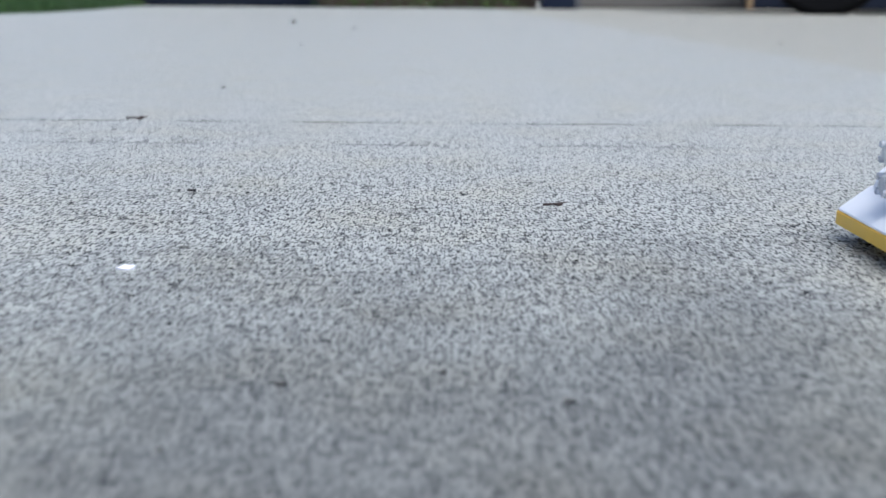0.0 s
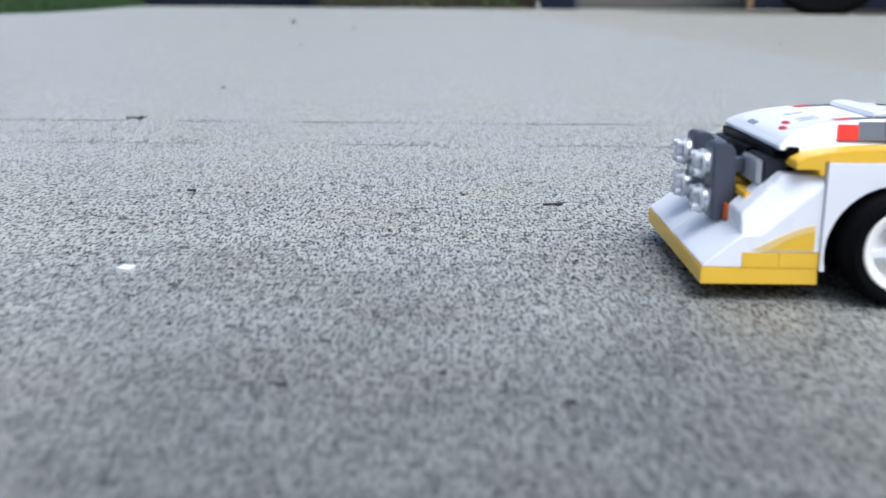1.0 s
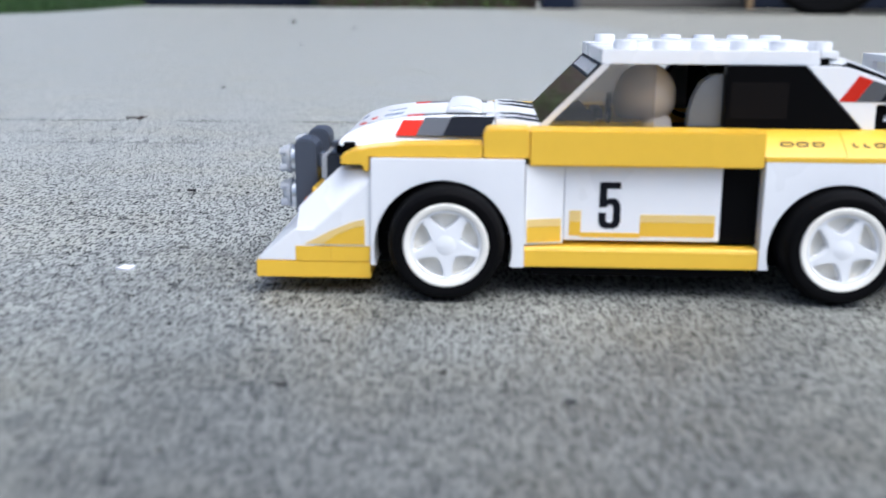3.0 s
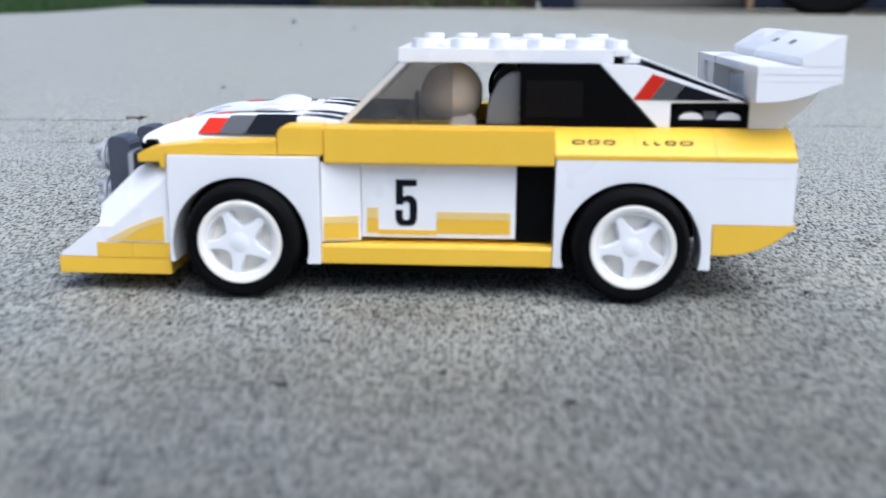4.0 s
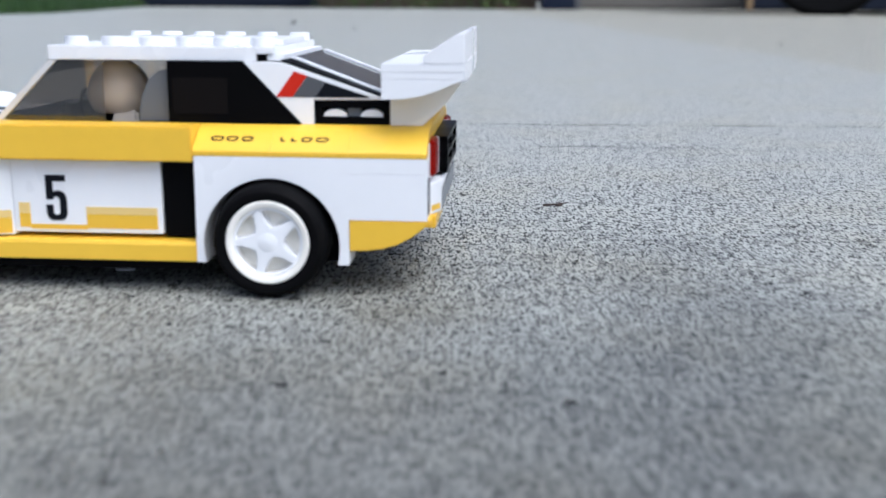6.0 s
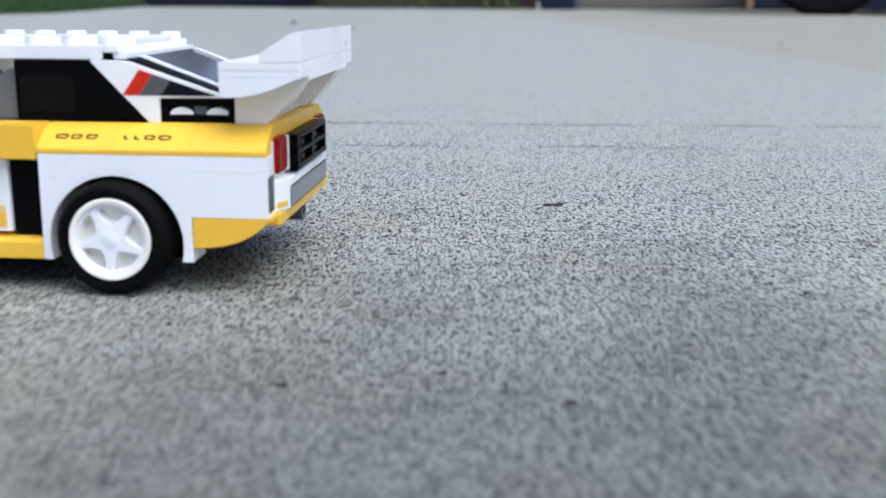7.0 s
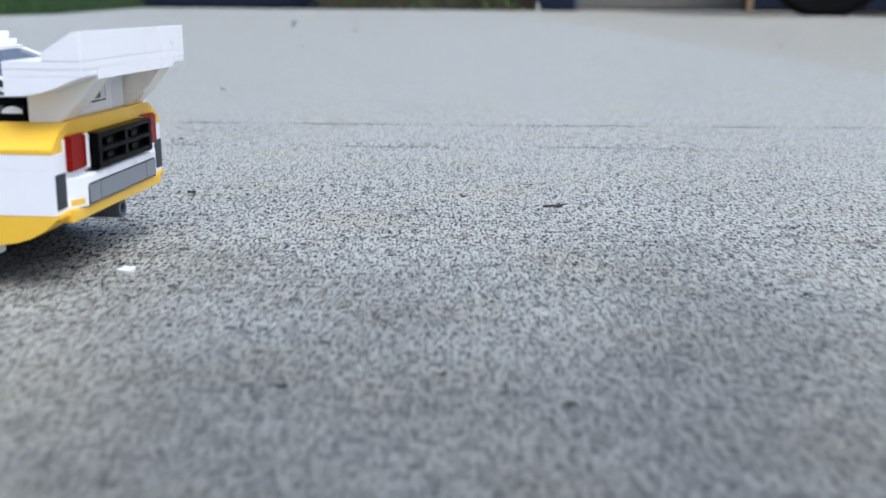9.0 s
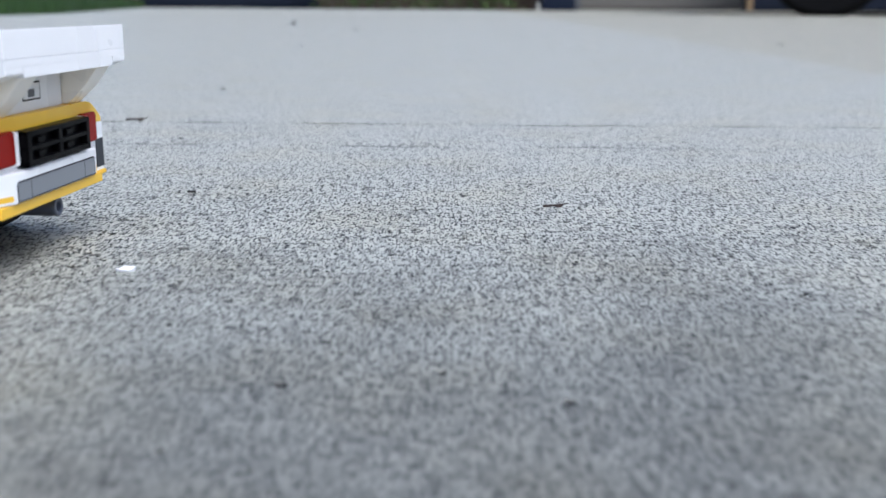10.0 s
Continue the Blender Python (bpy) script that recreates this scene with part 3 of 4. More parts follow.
for side in (0, 1):
    flip = mirrored if side else (lambda b: b)
    pil = toy("rear_pillar", flip(prism([(7.28, 4.785), (7.95, 4.785), (8.2, 4.745), (10.33, 4.03), (8.76, 4.01), (8.76, 3.49), (8.52, 3.49)], 0.82, 1.2)), WHITE, car, "white rear pillar with red, grey and black sticker")
    for pts, mt, nm in (([(8.36, 4.60), (8.64, 4.51), (8.32, 4.07), (7.98, 4.07)], STICK_R, "red"), ([(8.645, 4.508), (9.02, 4.385), (8.80, 4.07), (8.325, 4.07)], STICK_G, "grey"), ([(9.025, 4.383), (9.95, 4.085), (9.93, 4.07), (8.805, 4.07)], STICK_K, "black")):
        toy("pillar_stripe", flip(prism(pts, 0.808, 0.82, off=0)), mt, pil, nm + " sticker on the pillar")
    toy("window_frame", flip(prism([(8.05, 4.845), (8.25, 4.80), (10.3, 4.085), (10.3, 4.04), (8.2, 4.775)], 0.9, 1.35, off=0.01)), BLACK, car, "black rear window edge")
    vent = toy("rear_vent", flip(join(box(8.77, 10.35, 0.86, 1.6, 3.50, 3.66), box(8.77, 10.35, 0.86, 1.6, 3.85, 4.00), box(8.77, 8.93, 0.86, 1.6, 3.6, 3.98), box(10.22, 10.35, 0.86, 1.6, 3.6, 3.98), box(8.8, 10.33, 1.1, 1.6, 3.6, 3.98))), BLACK, car, "black rear side vent box")
    for x in (9.20, 9.98):
        toy("vent_cap", flip(prism([(x + 0.25 * math.cos(math.pi * k / 12), 3.665 + 0.16 * math.sin(math.pi * k / 12)) for k in range(13)], 0.9, 1.12, off=0.01)), WHITE, vent, "white half-round cap in the vent")
    toy("vent_block", flip(box(9.45, 9.73, 0.95, 1.12, 3.665, 3.86)), LIGHTGREY, vent)
toy("rear_window", prism([(8.1, 4.80), (8.2, 4.86), (10.35, 4.07), (10.35, 3.98)], 1.3, 5.1, off=0.01), material("rear_glass", (0.11, 0.118, 0.13), 0.08, vary=0.06, scale=200), car, "grey glossy rear window slope")
both("window_rim", lambda: prism([(8.2, 4.86), (8.3, 4.88), (10.35, 4.12), (10.35, 4.07)], 1.2, 1.4, off=0.01), WHITE, car, "white rear window rim")
toy("rear_deck", join(box(8.7, 10.9, 1.2, 5.2, 3.3, 3.62), box(10.75, 10.92, 1.62, 4.78, 3.5, 4.42)), WHITE, car, "white rear deck and panel under the wing")

roof = toy("roof", join(box(3.11, 7.56, 0.87, 5.53, 4.79, 5.085)), WHITE, car, "white studded roof plates")
toy("roof_edge", box(7.562, 7.93, 0.87, 5.53, 4.94, 5.085), WHITE, roof)
toy("roof_step", box(7.77, 8.12, 0.95, 5.45, 4.80, 4.938), WHITE, roof)
stud = toy("stud", cyl((0, 0, 0.095), 0.245, 0.19, "z", 24, 0.02), WHITE, roof)
stud.location = (3.62 * CM, 1.2 * CM, 5.08 * CM)
# studs stand along the two edges, the middle of the roof is smooth
for i in range(6):
    for j in (0, 5):
        if i or j:
            s = stud.copy()
            scene.collection.objects.link(s)
            s.location = ((3.62 + 0.8 * i) * CM, (1.2 + 0.8 * j) * CM, 5.08 * CM)
toy("roof_tile", box(4.0, 7.9, 2.0, 4.4, 5.087, 5.21), WHITE, roof, "smooth raised white tile")
both("roof_pin", lambda: join(box(7.57, 7.76, 0.93, 1.3, 4.79, 4.94, 0.01), box(7.45, 8.0, 0.93, 1.3, 4.775, 4.80, 0.005)), BLACK, car, "black pin under the roof edge")

# rear wing
wing = toy("rear_wing", join(box(11.1, 11.955, 0.82, 5.58, 4.42, 4.664, 0.008), prism([(11.12, 4.823), (11.12, 4.97), (11.17, 5.02), (11.78, 5.40), (11.95, 5.43), (11.95, 4.823)], 0.0, 6.4, off=0.015),
                             box(10.28, 11.955, 0.0, 6.4, 4.66, 4.82, 0.008)), WHITE, car, "white tall rear wing")
both("wing_plate", lambda: box(10.28, 11.955, 0.003, 0.8, 4.522, 4.657, 0.008), WHITE, wing, "white plate under the wing end")


def wing_side():
    return prism([(10.28, 4.52), (11.95, 4.52), (11.95, 4.50), (11.72, 4.43), (11.4, 4.29), (11.1, 4.19), (10.8, 4.13), (10.5, 4.11), (10.28, 4.11)], 0.0, 0.8)


both("wing_side", wing_side, WHITE, wing, "white curved wing end block")
both("wing_support", lambda: prism([(10.37, 3.50), (11.04, 3.50), (11.2, 3.65), (11.55, 3.98), (11.86, 4.41), (10.6, 4.65), (10.37, 4.65)], 0.81, 1.6), WHITE_BOUNCE, wing, "white flared wing support with warm bounced light in its colour")
for y in (2.2, 2.9, 3.6):
    b = box(-0.07, 0.07, -0.16, 0.16, -0.006, 0.006, 0)
    b.transform(Matrix.Translation((11.5, y, 5.226)) @ Matrix.Rotation(radians(-32), 4, "Y"))
    if y != 2.9:
        toy("wing_mark", b, STICK_G, wing, "small dark mark on the wing")
toy("emblem_figure", box(10.940, 10.946, 2.98, 3.30, 3.82, 4.0, 0), STICK_G, car, "small grey emblem figure")
sign = toy("deck_emblem", box(10.92, 10.932, 2.72, 3.62, 3.74, 4.17, 0), STICK_K, car, "small black-bordered emblem")
toy("emblem_face", box(10.932, 10.94, 2.76, 3.58, 3.78, 4.13, 0), STICK_W, sign, "white emblem face")

# tail
toy("tail_top", prism([(0.6, 3.16), (0.6, 3.37), (0.85, 3.50), (5.55, 3.50), (5.8, 3.37), (5.8, 3.16)], 10.85, 11.2, "x"), YELLOW, car, "yellow tail top")
toy("tail_panel", join(box(10.95, 11.22, 0.5, 5.9, 1.7, 3.18), box(11.0, 11.34, 1.42, 1.57, 2.44, 3.2), box(11.0, 11.34, 4.93, 4.98, 2.44, 3.2)), WHITE, car, "white tail panel")
both("tail_lamp", lambda: box(11.0, 11.34, 0.60, 1.41, 2.48, 3.23, 0.04), RED_CLEAR, car, "red clear tail lamp")
gr = [box(11.0, 11.36, 1.60, 4.92, 2.40, 3.19)]
for z0, z1 in ((2.40, 2.54), (2.75, 2.85), (3.08, 3.19)):
    gr.append(box(11.25, 11.53, 1.60, 4.92, z0, z1))
for y0, y1 in ((1.60, 1.80), (3.16, 3.36), (4.72, 4.92)):
    gr.append(box(11.25, 11.53, y0, y1, 2.40, 3.19))
for y in (2.45, 3.95):
    gr.append(box(11.25, 11.45, y - 0.18, y + 0.18, 2.48, 2.68))
    gr.append(box(11.25, 11.45, y - 0.18, y + 0.18, 2.80, 3.0))
toy("tail_grille", join(*gr), BLACK, car, "black slatted tail grille")
bumper = toy("rear_bumper", prism([(11.1, 0.48), (11.21, 0.50), (11.44, 1.06), (11.44, 5.34), (11.21, 5.90), (11.1, 5.92)], 1.66, 2.34, "z", off=0.03), WHITE, car, "white rear bumper with chamfered ends")
toy("plate_outline", prism([(1.12, 1.68), (1.12, 2.08), (1.2, 2.15), (5.2, 2.15), (5.28, 2.08), (5.28, 1.68)], 11.44, 11.448, "x", off=0), STICK_K, bumper, "black sticker outline")
for y0, y1 in ((1.16, 1.75), (1.78, 4.62), (4.65, 5.24)):
    toy("plate_panel", box(11.446, 11.455, y0, y1, 1.71, 2.115, 0), STICK_L, bumper, "grey plate sticker")
for y, turn in ((0.8, -22), (5.6, 22)):
    b = box(-0.004, 0.004, -0.2, 0.2, 1.74, 1.86, 0)
    b.transform(Matrix.Translation((11.336, y, 0)) @ Matrix.Rotation(radians(turn), 4, "Z"))
    toy("bumper_stripe", b, STICK_Y, bumper, "yellow stripe sticker")
toy("lower_bumper", join(box(10.6, 11.36, 0.5, 5.9, 1.40, 1.66), box(10.9, 11.28, 0.02, 6.38, 1.55, 1.66)), YELLOW, car, "yellow lower rear bumper")
toy("exhaust", lathe([(0.13, 10.2), (0.13, 11.2), (0.16, 11.22), (0.22, 11.22), (0.24, 11.2), (0.24, 10.2)], (0, 3.55, 1.15), "x", 28), DARKGREY, car, "dark grey exhaust pipe")


def wheel_at(x, near):
    """A wheel turning about its own centre; the face looks outward."""
    w = new("wheel")
    w.parent = car
    R = 1.205
    o = [(0.85, -0.38), (0.89, -0.43), (0.98, -0.46), (1.06, -0.45), (1.13, -0.38), (1.175, -0.24), (1.197, -0.06), (1.205, 0.08), (1.205, 0.38), (1.18, 0.50), (1.10, 0.56), (0.85, 0.56)]
    tyre = lathe(o, (0, 0, 0), "y", 56)
    rim = lathe([(0.87, -0.36), (0.87, -0.42), (0.845, -0.45), (0.775, -0.45), (0.74, -0.43), (0.72, -0.36), (0.70, -0.22), (0.64, -0.14), (0.0005, -0.12), (0.0005, 0.3), (0.87, 0.3)], (0, 0, 0), "y", 56)
    ring = lathe([(0.66, -0.36), (0.68, -0.39), (0.71, -0.39), (0.735, -0.36), (0.735, -0.30), (0.66, -0.30)], (0, 0, 0), "y", 48)
    spokes = []
    for k in range(5):
        sp = prism([(-0.2, 0.05), (-0.2, 0.25), (-0.135, 0.38), (-0.10, 0.52), (-0.095, 0.74), (0.095, 0.74), (0.10, 0.52), (0.135, 0.38), (0.2, 0.25), (0.2, 0.05)], -0.40, -0.05, off=0.03)
        for v in sp.verts:
            if v.co.y < -0.3:
                v.co.y += 0.05 * max(0.0, v.co.z - 0.3)
        sp.transform(Matrix.Rotation(radians(72 * k), 4, "Y"))
        spokes.append(sp)
    hub = lathe([(0.0005, -0.415), (0.18, -0.41), (0.23, -0.39), (0.25, -0.34), (0.25, 0.0), (0.0005, 0.0)], (0, 0, 0), "y", 30)
    bms = [("tyre", tyre, RUBBER, "black rubber tyre"), ("rim", rim, WHITE_BOUNCE, "white wheel dish"), ("spokes", join(hub, ring, *spokes), WHITE, "white five-spoke star")]
    for n, b, mt, lb in bms:
        if not near:
            b.transform(Matrix.Rotation(radians(180), 4, "Z"))
        toy(n, b, mt, w, lb)
    return w


# each wheel with its place, rolling radius and first angle
WHEELS = [(wheel_at(0, True), -0.02, -0.06, 1.185, -43.7), (wheel_at(8, True), 7.97, 0.06, 1.205, 312.1), (wheel_at(0, False), 0.0, 6.46, 1.185, 10), (wheel_at(8, False), 8.0, 6.34, 1.205, 40)]
both("axle_block", lambda: join(cyl((0, 0.9, 1.205), 0.3, 0.8, "y", 16, 0), cyl((8, 0.9, 1.205), 0.3, 0.8, "y", 16, 0)), BLACK, car)


# driver doll: one plain mesh
def build_doll():
    bm = bmesh.new()
    bmesh.ops.create_uvsphere(bm, u_segments=36, v_segments=20, radius=1, matrix=Matrix.Translation((4.20, 2.0, 4.08)) @ Matrix.Diagonal((0.67, 0.60, 0.68, 1)))
    for v in bm.verts:
        if v.co.z < 4.1:
            v.co.z = max(v.co.z, 3.58)
            v.co.x = 4.22 + (v.co.x - 4.24) * (1.0 + 0.25 * (4.1 - v.co.z))
    torso = hull([(4.05, 1.45, 3.12), (4.05, 2.55, 3.12), (4.8, 1.45, 3.12), (4.8, 2.55, 3.12), (4.2, 1.6, 3.66), (4.2, 2.4, 3.66), (4.7, 1.6, 3.66), (4.7, 2.4, 3.66)], 0.05)
    ob = toy("doll", join(bm, torso), PEARL, None)
    tagged(ob, "plain toy driver doll with a pearly tan helmet, seated", "doll")
    return ob


doll = build_doll()


# ---- litter on the drive ----
def flake(name, x, y, size, mat, label, category, seed, lift=0.0, long=1.0, turn=0.0):
    """A small crumpled scrap or leaf lying on the concrete."""
    rnd = random.Random(seed)
    bm = bmesh.new()
    n = 9
    top = [bm.verts.new((0, 0, size * 0.22))]
    rim, low = [], []
    for k in range(n):
        a = 2 * math.pi * k / n
        r = size * rnd.uniform(0.3, 0.55)
        px, py = r * long * math.cos(a), r / long * math.sin(a)
        rim.append(bm.verts.new((px, py, size * rnd.uniform(0.05, 0.25) + lift)))
        low.append(bm.verts.new((px * 0.9, py * 0.9, 0.0)))
    for k in range(n):
        j = (k + 1) % n
        bm.faces.new((top[0], rim[k], rim[j]))
        bm.faces.new((rim[k], low[k], low[j], rim[j]))
    bm.faces.new(low[::-1])
    ob = part(name, bm, mat)
    ob.matrix_basis = pose(x, y, 0.0, 0, 0, turn)
    tagged(ob, label, category, {"leaf": "dry leaves on the drive", "grit": "grit crumbs on the drive"}.get(category, ""))
    return ob


def twig(x, y, length, turn):
    bm = bmesh.new()
    for (a, b, r) in (((-0.5, 0, 0.06), (0.15, 0.05, 0.10), 0.05), ((0.1, 0.05, 0.10), (0.5, -0.03, 0.16), 0.035), ((-0.1, 0.02, 0.07), (0.25, 0.22, 0.06), 0.03)):
        a, b = Vector(a) * length, Vector(b) * length
        d = b - a
        m = Matrix.Translation((a + b) / 2) @ d.to_track_quat("Z", "Y").to_matrix().to_4x4()
        bmesh.ops.create_cone(bm, cap_ends=True, segments=7, radius1=r * length, radius2=r * length * 0.5, depth=d.length, matrix=m)
    bmesh.ops.create_icosphere(bm, subdivisions=1, radius=0.09 * length, matrix=Matrix.Translation((0.12 * length, 0, 0.07 * length)) @ Matrix.Diagonal((2.0, 1, 0.8, 1)))
    ob = part("twig", bm, DRYLEAF)
    ob.matrix_basis = pose(x, y, 0.0, 0, 0, turn)
    tagged(ob, "small dry brown twig scrap lying on concrete", "twig")
    return ob


flake("paper_scrap", -0.0722, 0.2365, 0.0045, PAPER, "tiny torn white paper scrap on concrete", "paper scrap", 3, long=1.15, turn=10)
twig(0.0340, 0.3170, 0.0078, 5)
flake("grit_crumb", -0.0812, 0.339, 0.0024, GRIT, "dark crumb of grit on concrete", "grit", 5, long=1.3)
twig(-0.157, 0.5455, 0.0115, -6)
flake("dry_leaf", -0.3978, 2.87, 0.016, DRYLEAF, "small curled dry brown leaf on concrete", "leaf", 7, lift=0.004)
flake("dry_leaf", -0.1935, 2.346, 0.011, DRYLEAF, "small curled dry brown leaf on concrete", "leaf", 8)
flake("dry_leaf", 0.508, 1.636, 0.008, DRYLEAF, "small curled dry brown leaf on concrete", "leaf", 9)
flake("dry_leaf", -0.154, 0.748, 0.0035, DRYLEAF, "small curled dry brown leaf on concrete", "leaf", 10, long=1.5)
flake("dry_leaf", -0.198, 1.50, 0.005, DRYLEAF, "small curled dry brown leaf on concrete", "leaf", 11)
flake("grit_crumb", -0.1176, 0.475, 0.0022, GRIT, "dark crumb of grit on concrete", "grit", 12)
flake("grit_crumb", 0.032, 0.2475, 0.0013, GRIT, "dark crumb of grit on concrete", "grit", 13)


# ---- the far edge of the drive ----
def lawn():
    rnd = random.Random(11)
    bm = bmesh.new()
    edge = [(-30.0, 3.6), (-2.2, 3.7), (-1.65, 3.95), (-1.65, 4.6), (-1.86, 5.8), (-2.2, 7.5), (-2.75, 10.5), (-3.0, 14.0), (-30.0, 14.0)]
    f = bm.faces.new([bm.verts.new((x, y, 0.0)) for x, y in edge])
    ext = bmesh.ops.extrude_face_region(bm, geom=[f])
    bmesh.ops.translate(bm, vec=(0, 0, 0.008), verts=[v for v in ext["geom"] if isinstance(v, bmesh.types.BMVert)])
    for k in range(14000):
        y = rnd.uniform(3.95, 9.0)
        x = np.interp(y, (3.95, 4.6, 5.8, 7.5, 10.5), (-1.65, -1.65, -1.86, -2.2, -2.75)) - rnd.uniform(0.0, 1.0) ** 1.5 * 3.0
        if y < 4.0 and x < -2.2:
            continue
        h, a = rnd.uniform(0.03, 0.075), rnd.uniform(0, 6.28)
        w = 0.004
        p = Vector((x, y, 0.006))
        d = Vector((math.cos(a), math.sin(a), 0)) * w
        lean = Vector((rnd.uniform(-0.03, 0.03), rnd.uniform(-0.03, 0.03), h))
        bm.faces.new([bm.verts.new(p - d), bm.verts.new(p + d), bm.verts.new(p + lean)])
    ob = part("lawn", bm, GRASS)
    tagged(ob, "short green lawn beside the concrete drive", "lawn", kind="stuff")


def shrub(name, x, y, w, d, h, seed, mat, label):
    """Stems with many small leaves, uneven outline."""
    rnd = random.Random(seed)
    thing = new(name)
    thing.location = (x, y, 0)
    tagged(thing, label, "shrub", "shrubs along the fence")
    st = bmesh.new()
    lv = bmesh.new()
    for k in range(int(14 * w)):
        bx, by = rnd.uniform(-w / 2, w / 2), rnd.uniform(-d / 2, d / 2)
        tip = Vector((bx + rnd.uniform(-0.2, 0.2), by + rnd.uniform(-0.15, 0.15), h * rnd.uniform(0.6, 1.0)))
        base = Vector((bx, by, 0))
        dd = tip - base
        bmesh.ops.create_cone(st, cap_ends=True, segments=6, radius1=0.014, radius2=0.004, depth=dd.length, matrix=Matrix.Translation((base + tip) / 2) @ dd.to_track_quat("Z", "Y").to_matrix().to_4x4())
        for j in range(70):
            f = rnd.random()
            c = base + dd * f + Vector((rnd.gauss(0, 0.08), rnd.gauss(0, 0.08), rnd.gauss(0, 0.03)))
            c.z = max(c.z, 0.012)
            r = rnd.uniform(0.018, 0.04)
            m = Euler((rnd.uniform(0, 6), rnd.uniform(0, 6), rnd.uniform(0, 6))).to_matrix()
            vs = [lv.verts.new(c + m @ Vector(q)) for q in ((-r, 0, 0), (0, r * 0.45, 0.004), (r, 0, 0), (0, -r * 0.45, 0.004))]
            lv.faces.new(vs)
    part("stems", st, BARK, thing, "thin brown stems")
    part("foliage", lv, mat, thing, "small dull green leaves")
    return thing


def fence(x0, x1, y):
    thing = new("wooden_fence")
    tagged(thing, "weathered brown board fence behind the drive", "fence")
    n = int((x1 - x0) / 0.1135)
    rnd = random.Random(21)
    base = None
    for k in range(n):
        if base is None:
            bm = box(-0.056, 0.056, -0.011, 0.011, 0.0, 1.75, 0.004, 1)
            base = part("board", bm, BARK, thing)
            ob = base
        else:
            ob = base.copy()
            scene.collection.objects.link(ob)
        ob.location = (x0 + 0.0567 + 0.1135 * k, y + rnd.uniform(-0.004, 0.004), 0.0)
    for z in (0.35, 1.4):
        part("rail", box(x0, x1, y + 0.016, y + 0.06, z, z + 0.09, 0.005, 1), BARK, thing)
    return thing


def parked_car(x, y, turn, paint, label):
    """Full-size car, side on; only the foot of its wheels and sill comes into view."""
    thing = new("parked_car")
    thing.matrix_basis = pose(x, y, 0, 0, 0, turn)
    tagged(thing, label, "car")
    pr = [(-0.85, 0.22), (-0.88, 0.55), (-0.80, 0.72), (0.25, 0.92), (0.95, 1.38), (2.35, 1.42), (3.05, 0.98), (3.45, 0.90), (3.50, 0.45), (3.42, 0.24)]
    lower = [(3.05, 0.22)]
    for cx in (2.62, 0.0):
        lower += [(cx + 0.38 * math.cos(a), 0.32 + 0.38 * math.sin(a)) for a in [math.pi * k / 10 - 0.25 + 0.05 * k for k in range(11)]]
    part("body", prism(pr + lower, 0.0, 1.75, off=0.03), paint, thing, "dark painted car body")
    part("sill_trim", box(0.46, 2.2, -0.015, 0.03, 0.155, 0.215, 0.008), paint, thing)
    part("underbody", box(-0.3, 3.3, 0.2, 1.55, 0.13, 0.30, 0.02), TYRE, thing, "black underbody")
    for cx in (0.0, 2.62):
        for yy in (0.12, 1.63):
            o = [(0.20, -0.10), (0.28, -0.11), (0.315, -0.085), (0.32, 0.0), (0.315, 0.085), (0.28, 0.11), (0.20, 0.10)]
            tyre = lathe([(r * 1.06, d) for r, d in o], (cx, yy, 0.32), "y", 40)
            for v in tyre.verts:
                v.co.z = max(v.co.z, 0.0)
            ty = part("wheel", tyre, TYRE, thing, "black tyre with dark rim")
            part("wheel_disc", lathe([(0.0005, -0.06), (0.06, -0.08), (0.18, -0.06), (0.205, -0.09), (0.205, 0.09), (0.0005, 0.06)], (cx, yy, 0.32), "y", 32), TYRE, ty, "black wheel disc")
    part("side_glass", prism([(0.62, 0.95), (1.02, 1.30), (2.28, 1.34), (2.72, 0.98)], -0.004, 0.0, off=0), BLACK, thing, "dark side window")
    return thing


lawn()
fence(-1.05, 0.80, 9.1)
for k, (sx, sy, sw) in enumerate(((-0.75, 8.75, 0.5), (-0.25, 8.8, 0.55), (0.25, 8.75, 0.5), (0.55, 8.85, 0.3))):
    shrub("shrub", sx, sy, sw, 0.3, 0.9, 40 + k, LEAF, "straggly green and brown shrub before a fence")
shrub("shrub", -3.2, 8.6, 1.6, 0.5, 1.2, 50, LEAF, "dark green hedge shrub at the lawn's edge")


def wall(name, x0, x1, y, h, mat, label):
    thing = new(name)
    tagged(thing, label, "wall", kind="structure")
    part("wall_core", box(x0, x1, y, y + 0.2, 0.0, h, 0.004, 1), mat, thing)
    z = 0.02
    base = None
    while z < h - 0.2:
        if base is None:
            base = part("board", box(x0 + 0.01, x1 - 0.01, y - 0.02, y, z, z + 0.19, 0.006, 1), mat, thing)
            first, ob = z, base
        else:
            ob = base.copy()
            scene.collection.objects.link(ob)
            ob.location = (0, 0, z - first)
        z += 0.2
    return thing


def post(x, y, s, h, mat, label):
    ob = part("gate_post", join(box(x - s / 2, x + s / 2, y - s / 2, y + s / 2, 0, h, 0.008), box(x - s * 0.65, x + s * 0.65, y - s * 0.65, y + s * 0.65, h, h + 0.04, 0.01)), mat)
    tagged(ob, label, "post", "gate posts")
    return ob


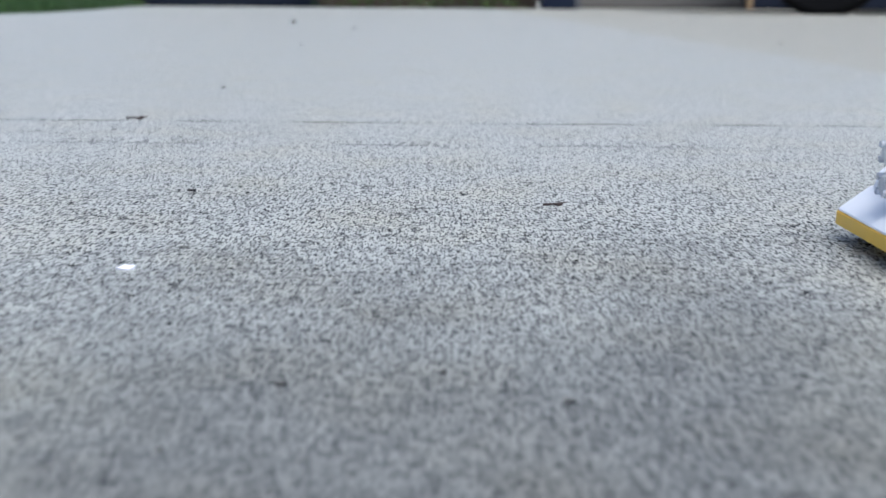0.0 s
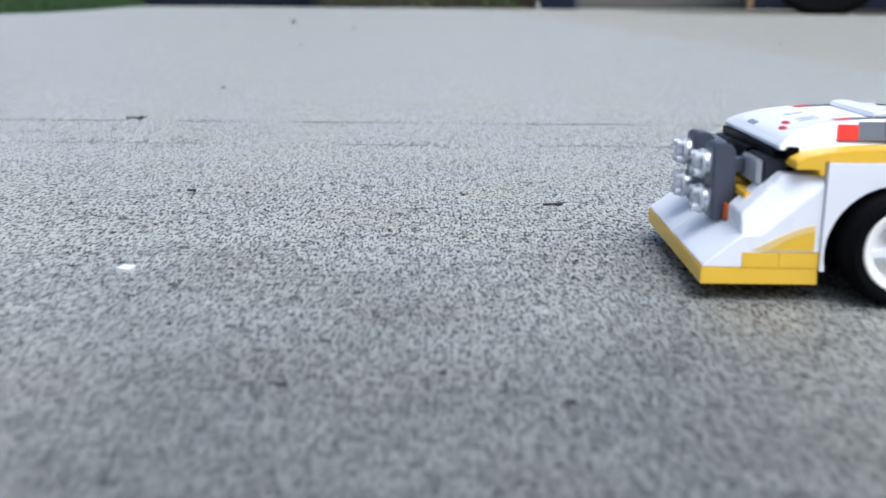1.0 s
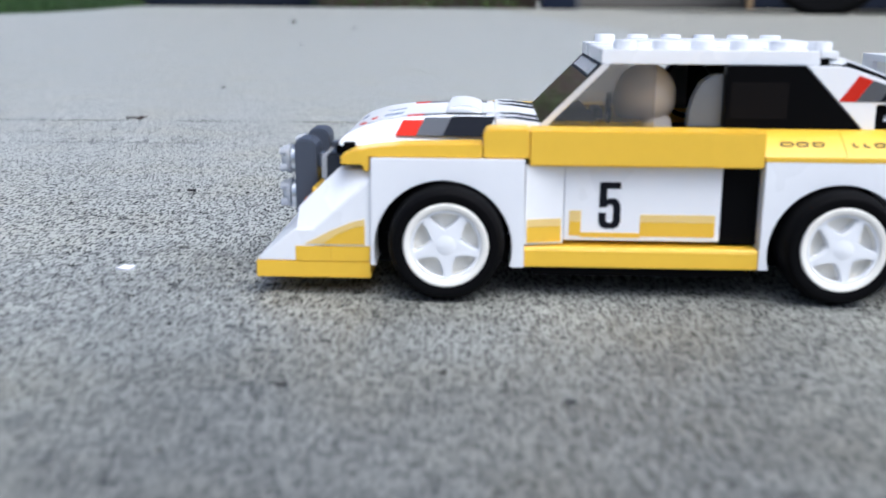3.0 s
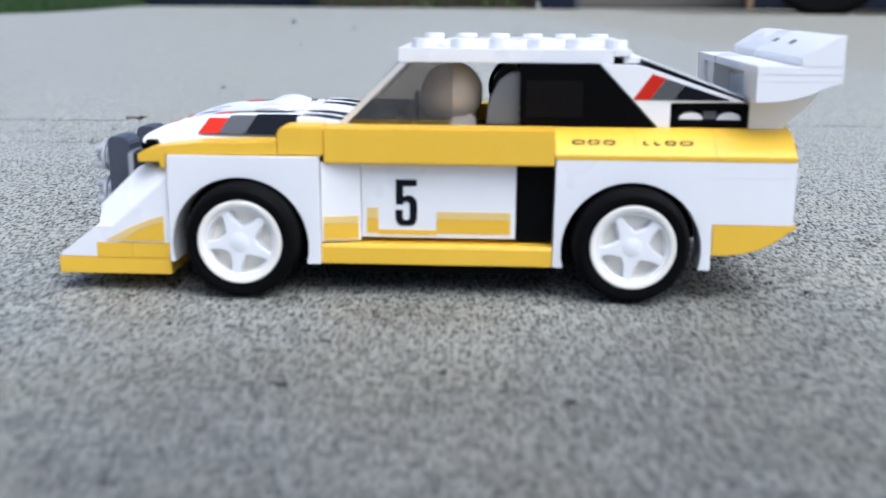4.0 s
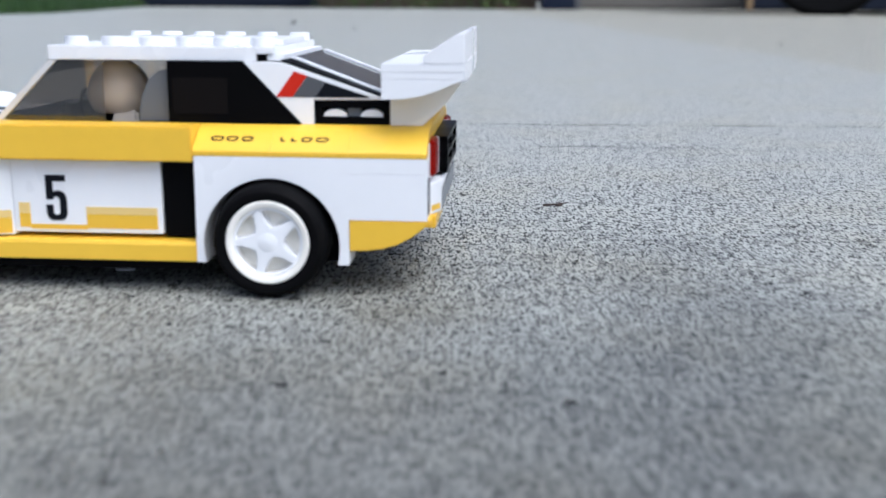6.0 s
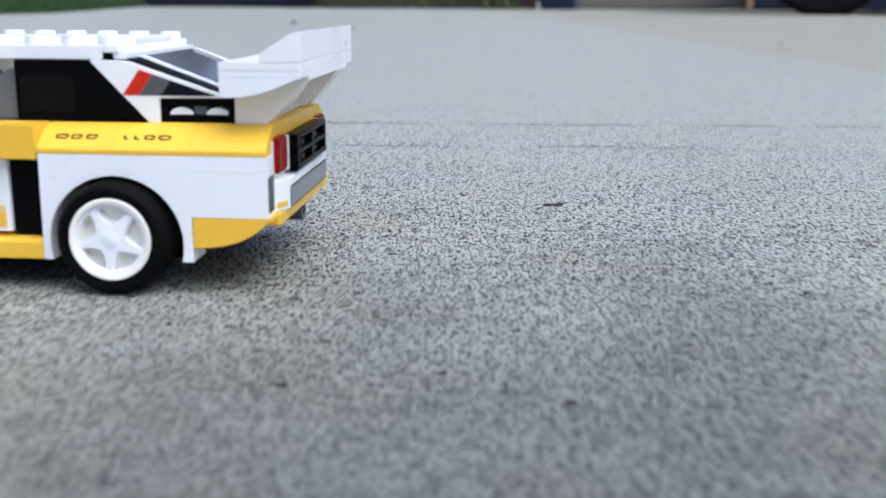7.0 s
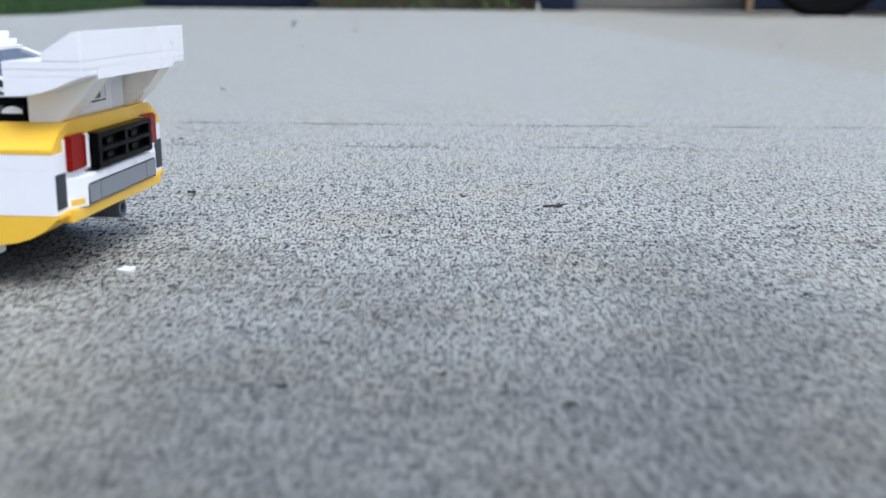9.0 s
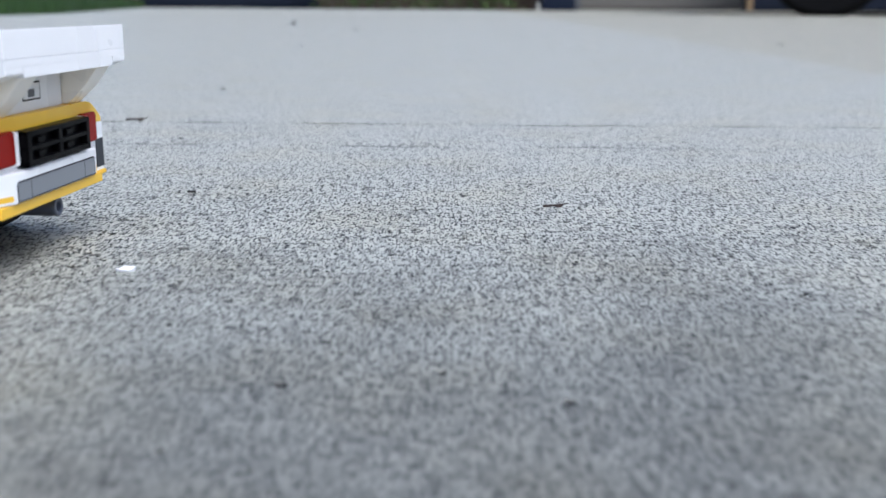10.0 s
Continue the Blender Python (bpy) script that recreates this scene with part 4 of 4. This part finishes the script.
wall("wall_west", -2.6, -1.06, 9.2, 2.4, DARK_WALL, "dark blue-grey boarded house wall")
wall("wall_garage", 1.14, 2.80, 10.2, 2.4, PALE_WALL, "pale grey garage door of wide boards")
wall("wall_east", 2.66, 7.0, 9.6, 2.6, DARK_WALL, "dark blue-grey boarded house wall")
post(0.80, 8.9, 0.055, 1.2, POST, "dull grey painted gate post")
post(1.07, 8.9, 0.07, 1.2, POST, "dull grey painted gate post")
post(2.51, 9.0, 0.05, 1.6, TAN, "tan wooden gate post")


def planter(x, y):
    thing = new("planter_box")
    thing.location = (x, y, 0)
    tagged(thing, "dark navy square planter box on the drive", "planter")
    part("tub", prism([(-0.13, 0.0), (-0.15, 0.5), (0.15, 0.5), (0.13, 0.0)], -0.13, 0.13, off=0.01), NAVY, thing)
    part("rim", join(box(-0.165, 0.165, -0.15, -0.12, 0.47, 0.51, 0.005), box(-0.165, 0.165, 0.12, 0.15, 0.47, 0.51, 0.005), box(-0.165, -0.135, -0.15, 0.15, 0.47, 0.51, 0.005), box(0.135, 0.165, -0.15, 0.15, 0.47, 0.51, 0.005)), NAVY, thing)
    return thing


planter(0.905, 8.8)
plank = part("timber_edging", box(2.37, 4.2, 6.25, 6.33, 0.0, 0.018, 0.004), PALE_WALL)
tagged(plank, "pale grey timber board lying on concrete under a car", "edging board")
parked_car(2.05, 5.9, -19, BLUEGREY, "dark blue-grey parked car standing on the drive")

# ---- what moves ----
# seconds and centimetres of the car's front axle along its line
TRAVEL = [(0.00, 14.312), (0.25, 13.090), (0.50, 11.831), (0.75, 10.558), (1.00, 9.312), (1.25, 8.112), (1.50, 6.932), (1.75, 5.757), (2.00, 4.588), (2.25, 3.429), (2.50, 2.290), (2.75, 1.178), (3.00, 0.093), (3.25, -0.973), (3.50, -2.026), (3.75, -3.073), (4.00, -4.113), (4.25, -5.123), (4.50, -6.083), (4.75, -7.026), (5.00, -7.963), (5.25, -8.882), (5.50, -9.782), (5.75, -10.662), (6.00, -11.519), (6.25, -12.355), (6.50, -13.178), (6.75, -13.990), (7.00, -14.784), (7.25, -15.536), (7.50, -16.228), (7.75, -16.860), (8.00, -17.453), (8.25, -18.008), (8.50, -18.491), (8.75, -18.881), (9.00, -19.212), (9.25, -19.543), (9.50, -19.915), (9.75, -20.337), (10.00, -20.798)]


def car_pose(s):
    a, b = -0.040231, 0.0022779
    y = 21.485 + a * s + b * s * s / 2
    return pose(s * CM, y * CM, 0, 0, 0, math.degrees(a + b * s))


def motions():
    walk(car, [(t, car_pose(s)) for t, s in TRAVEL])
    walk(doll, [(t, car_pose(s)) for t, s in TRAVEL])
    for w, x, y, rolling, phase in WHEELS:
        walk(w, [(t, pose(x * CM, y * CM, 1.205 * CM, 0, phase + math.degrees(s / rolling), 0)) for t, s in TRAVEL])


motions()
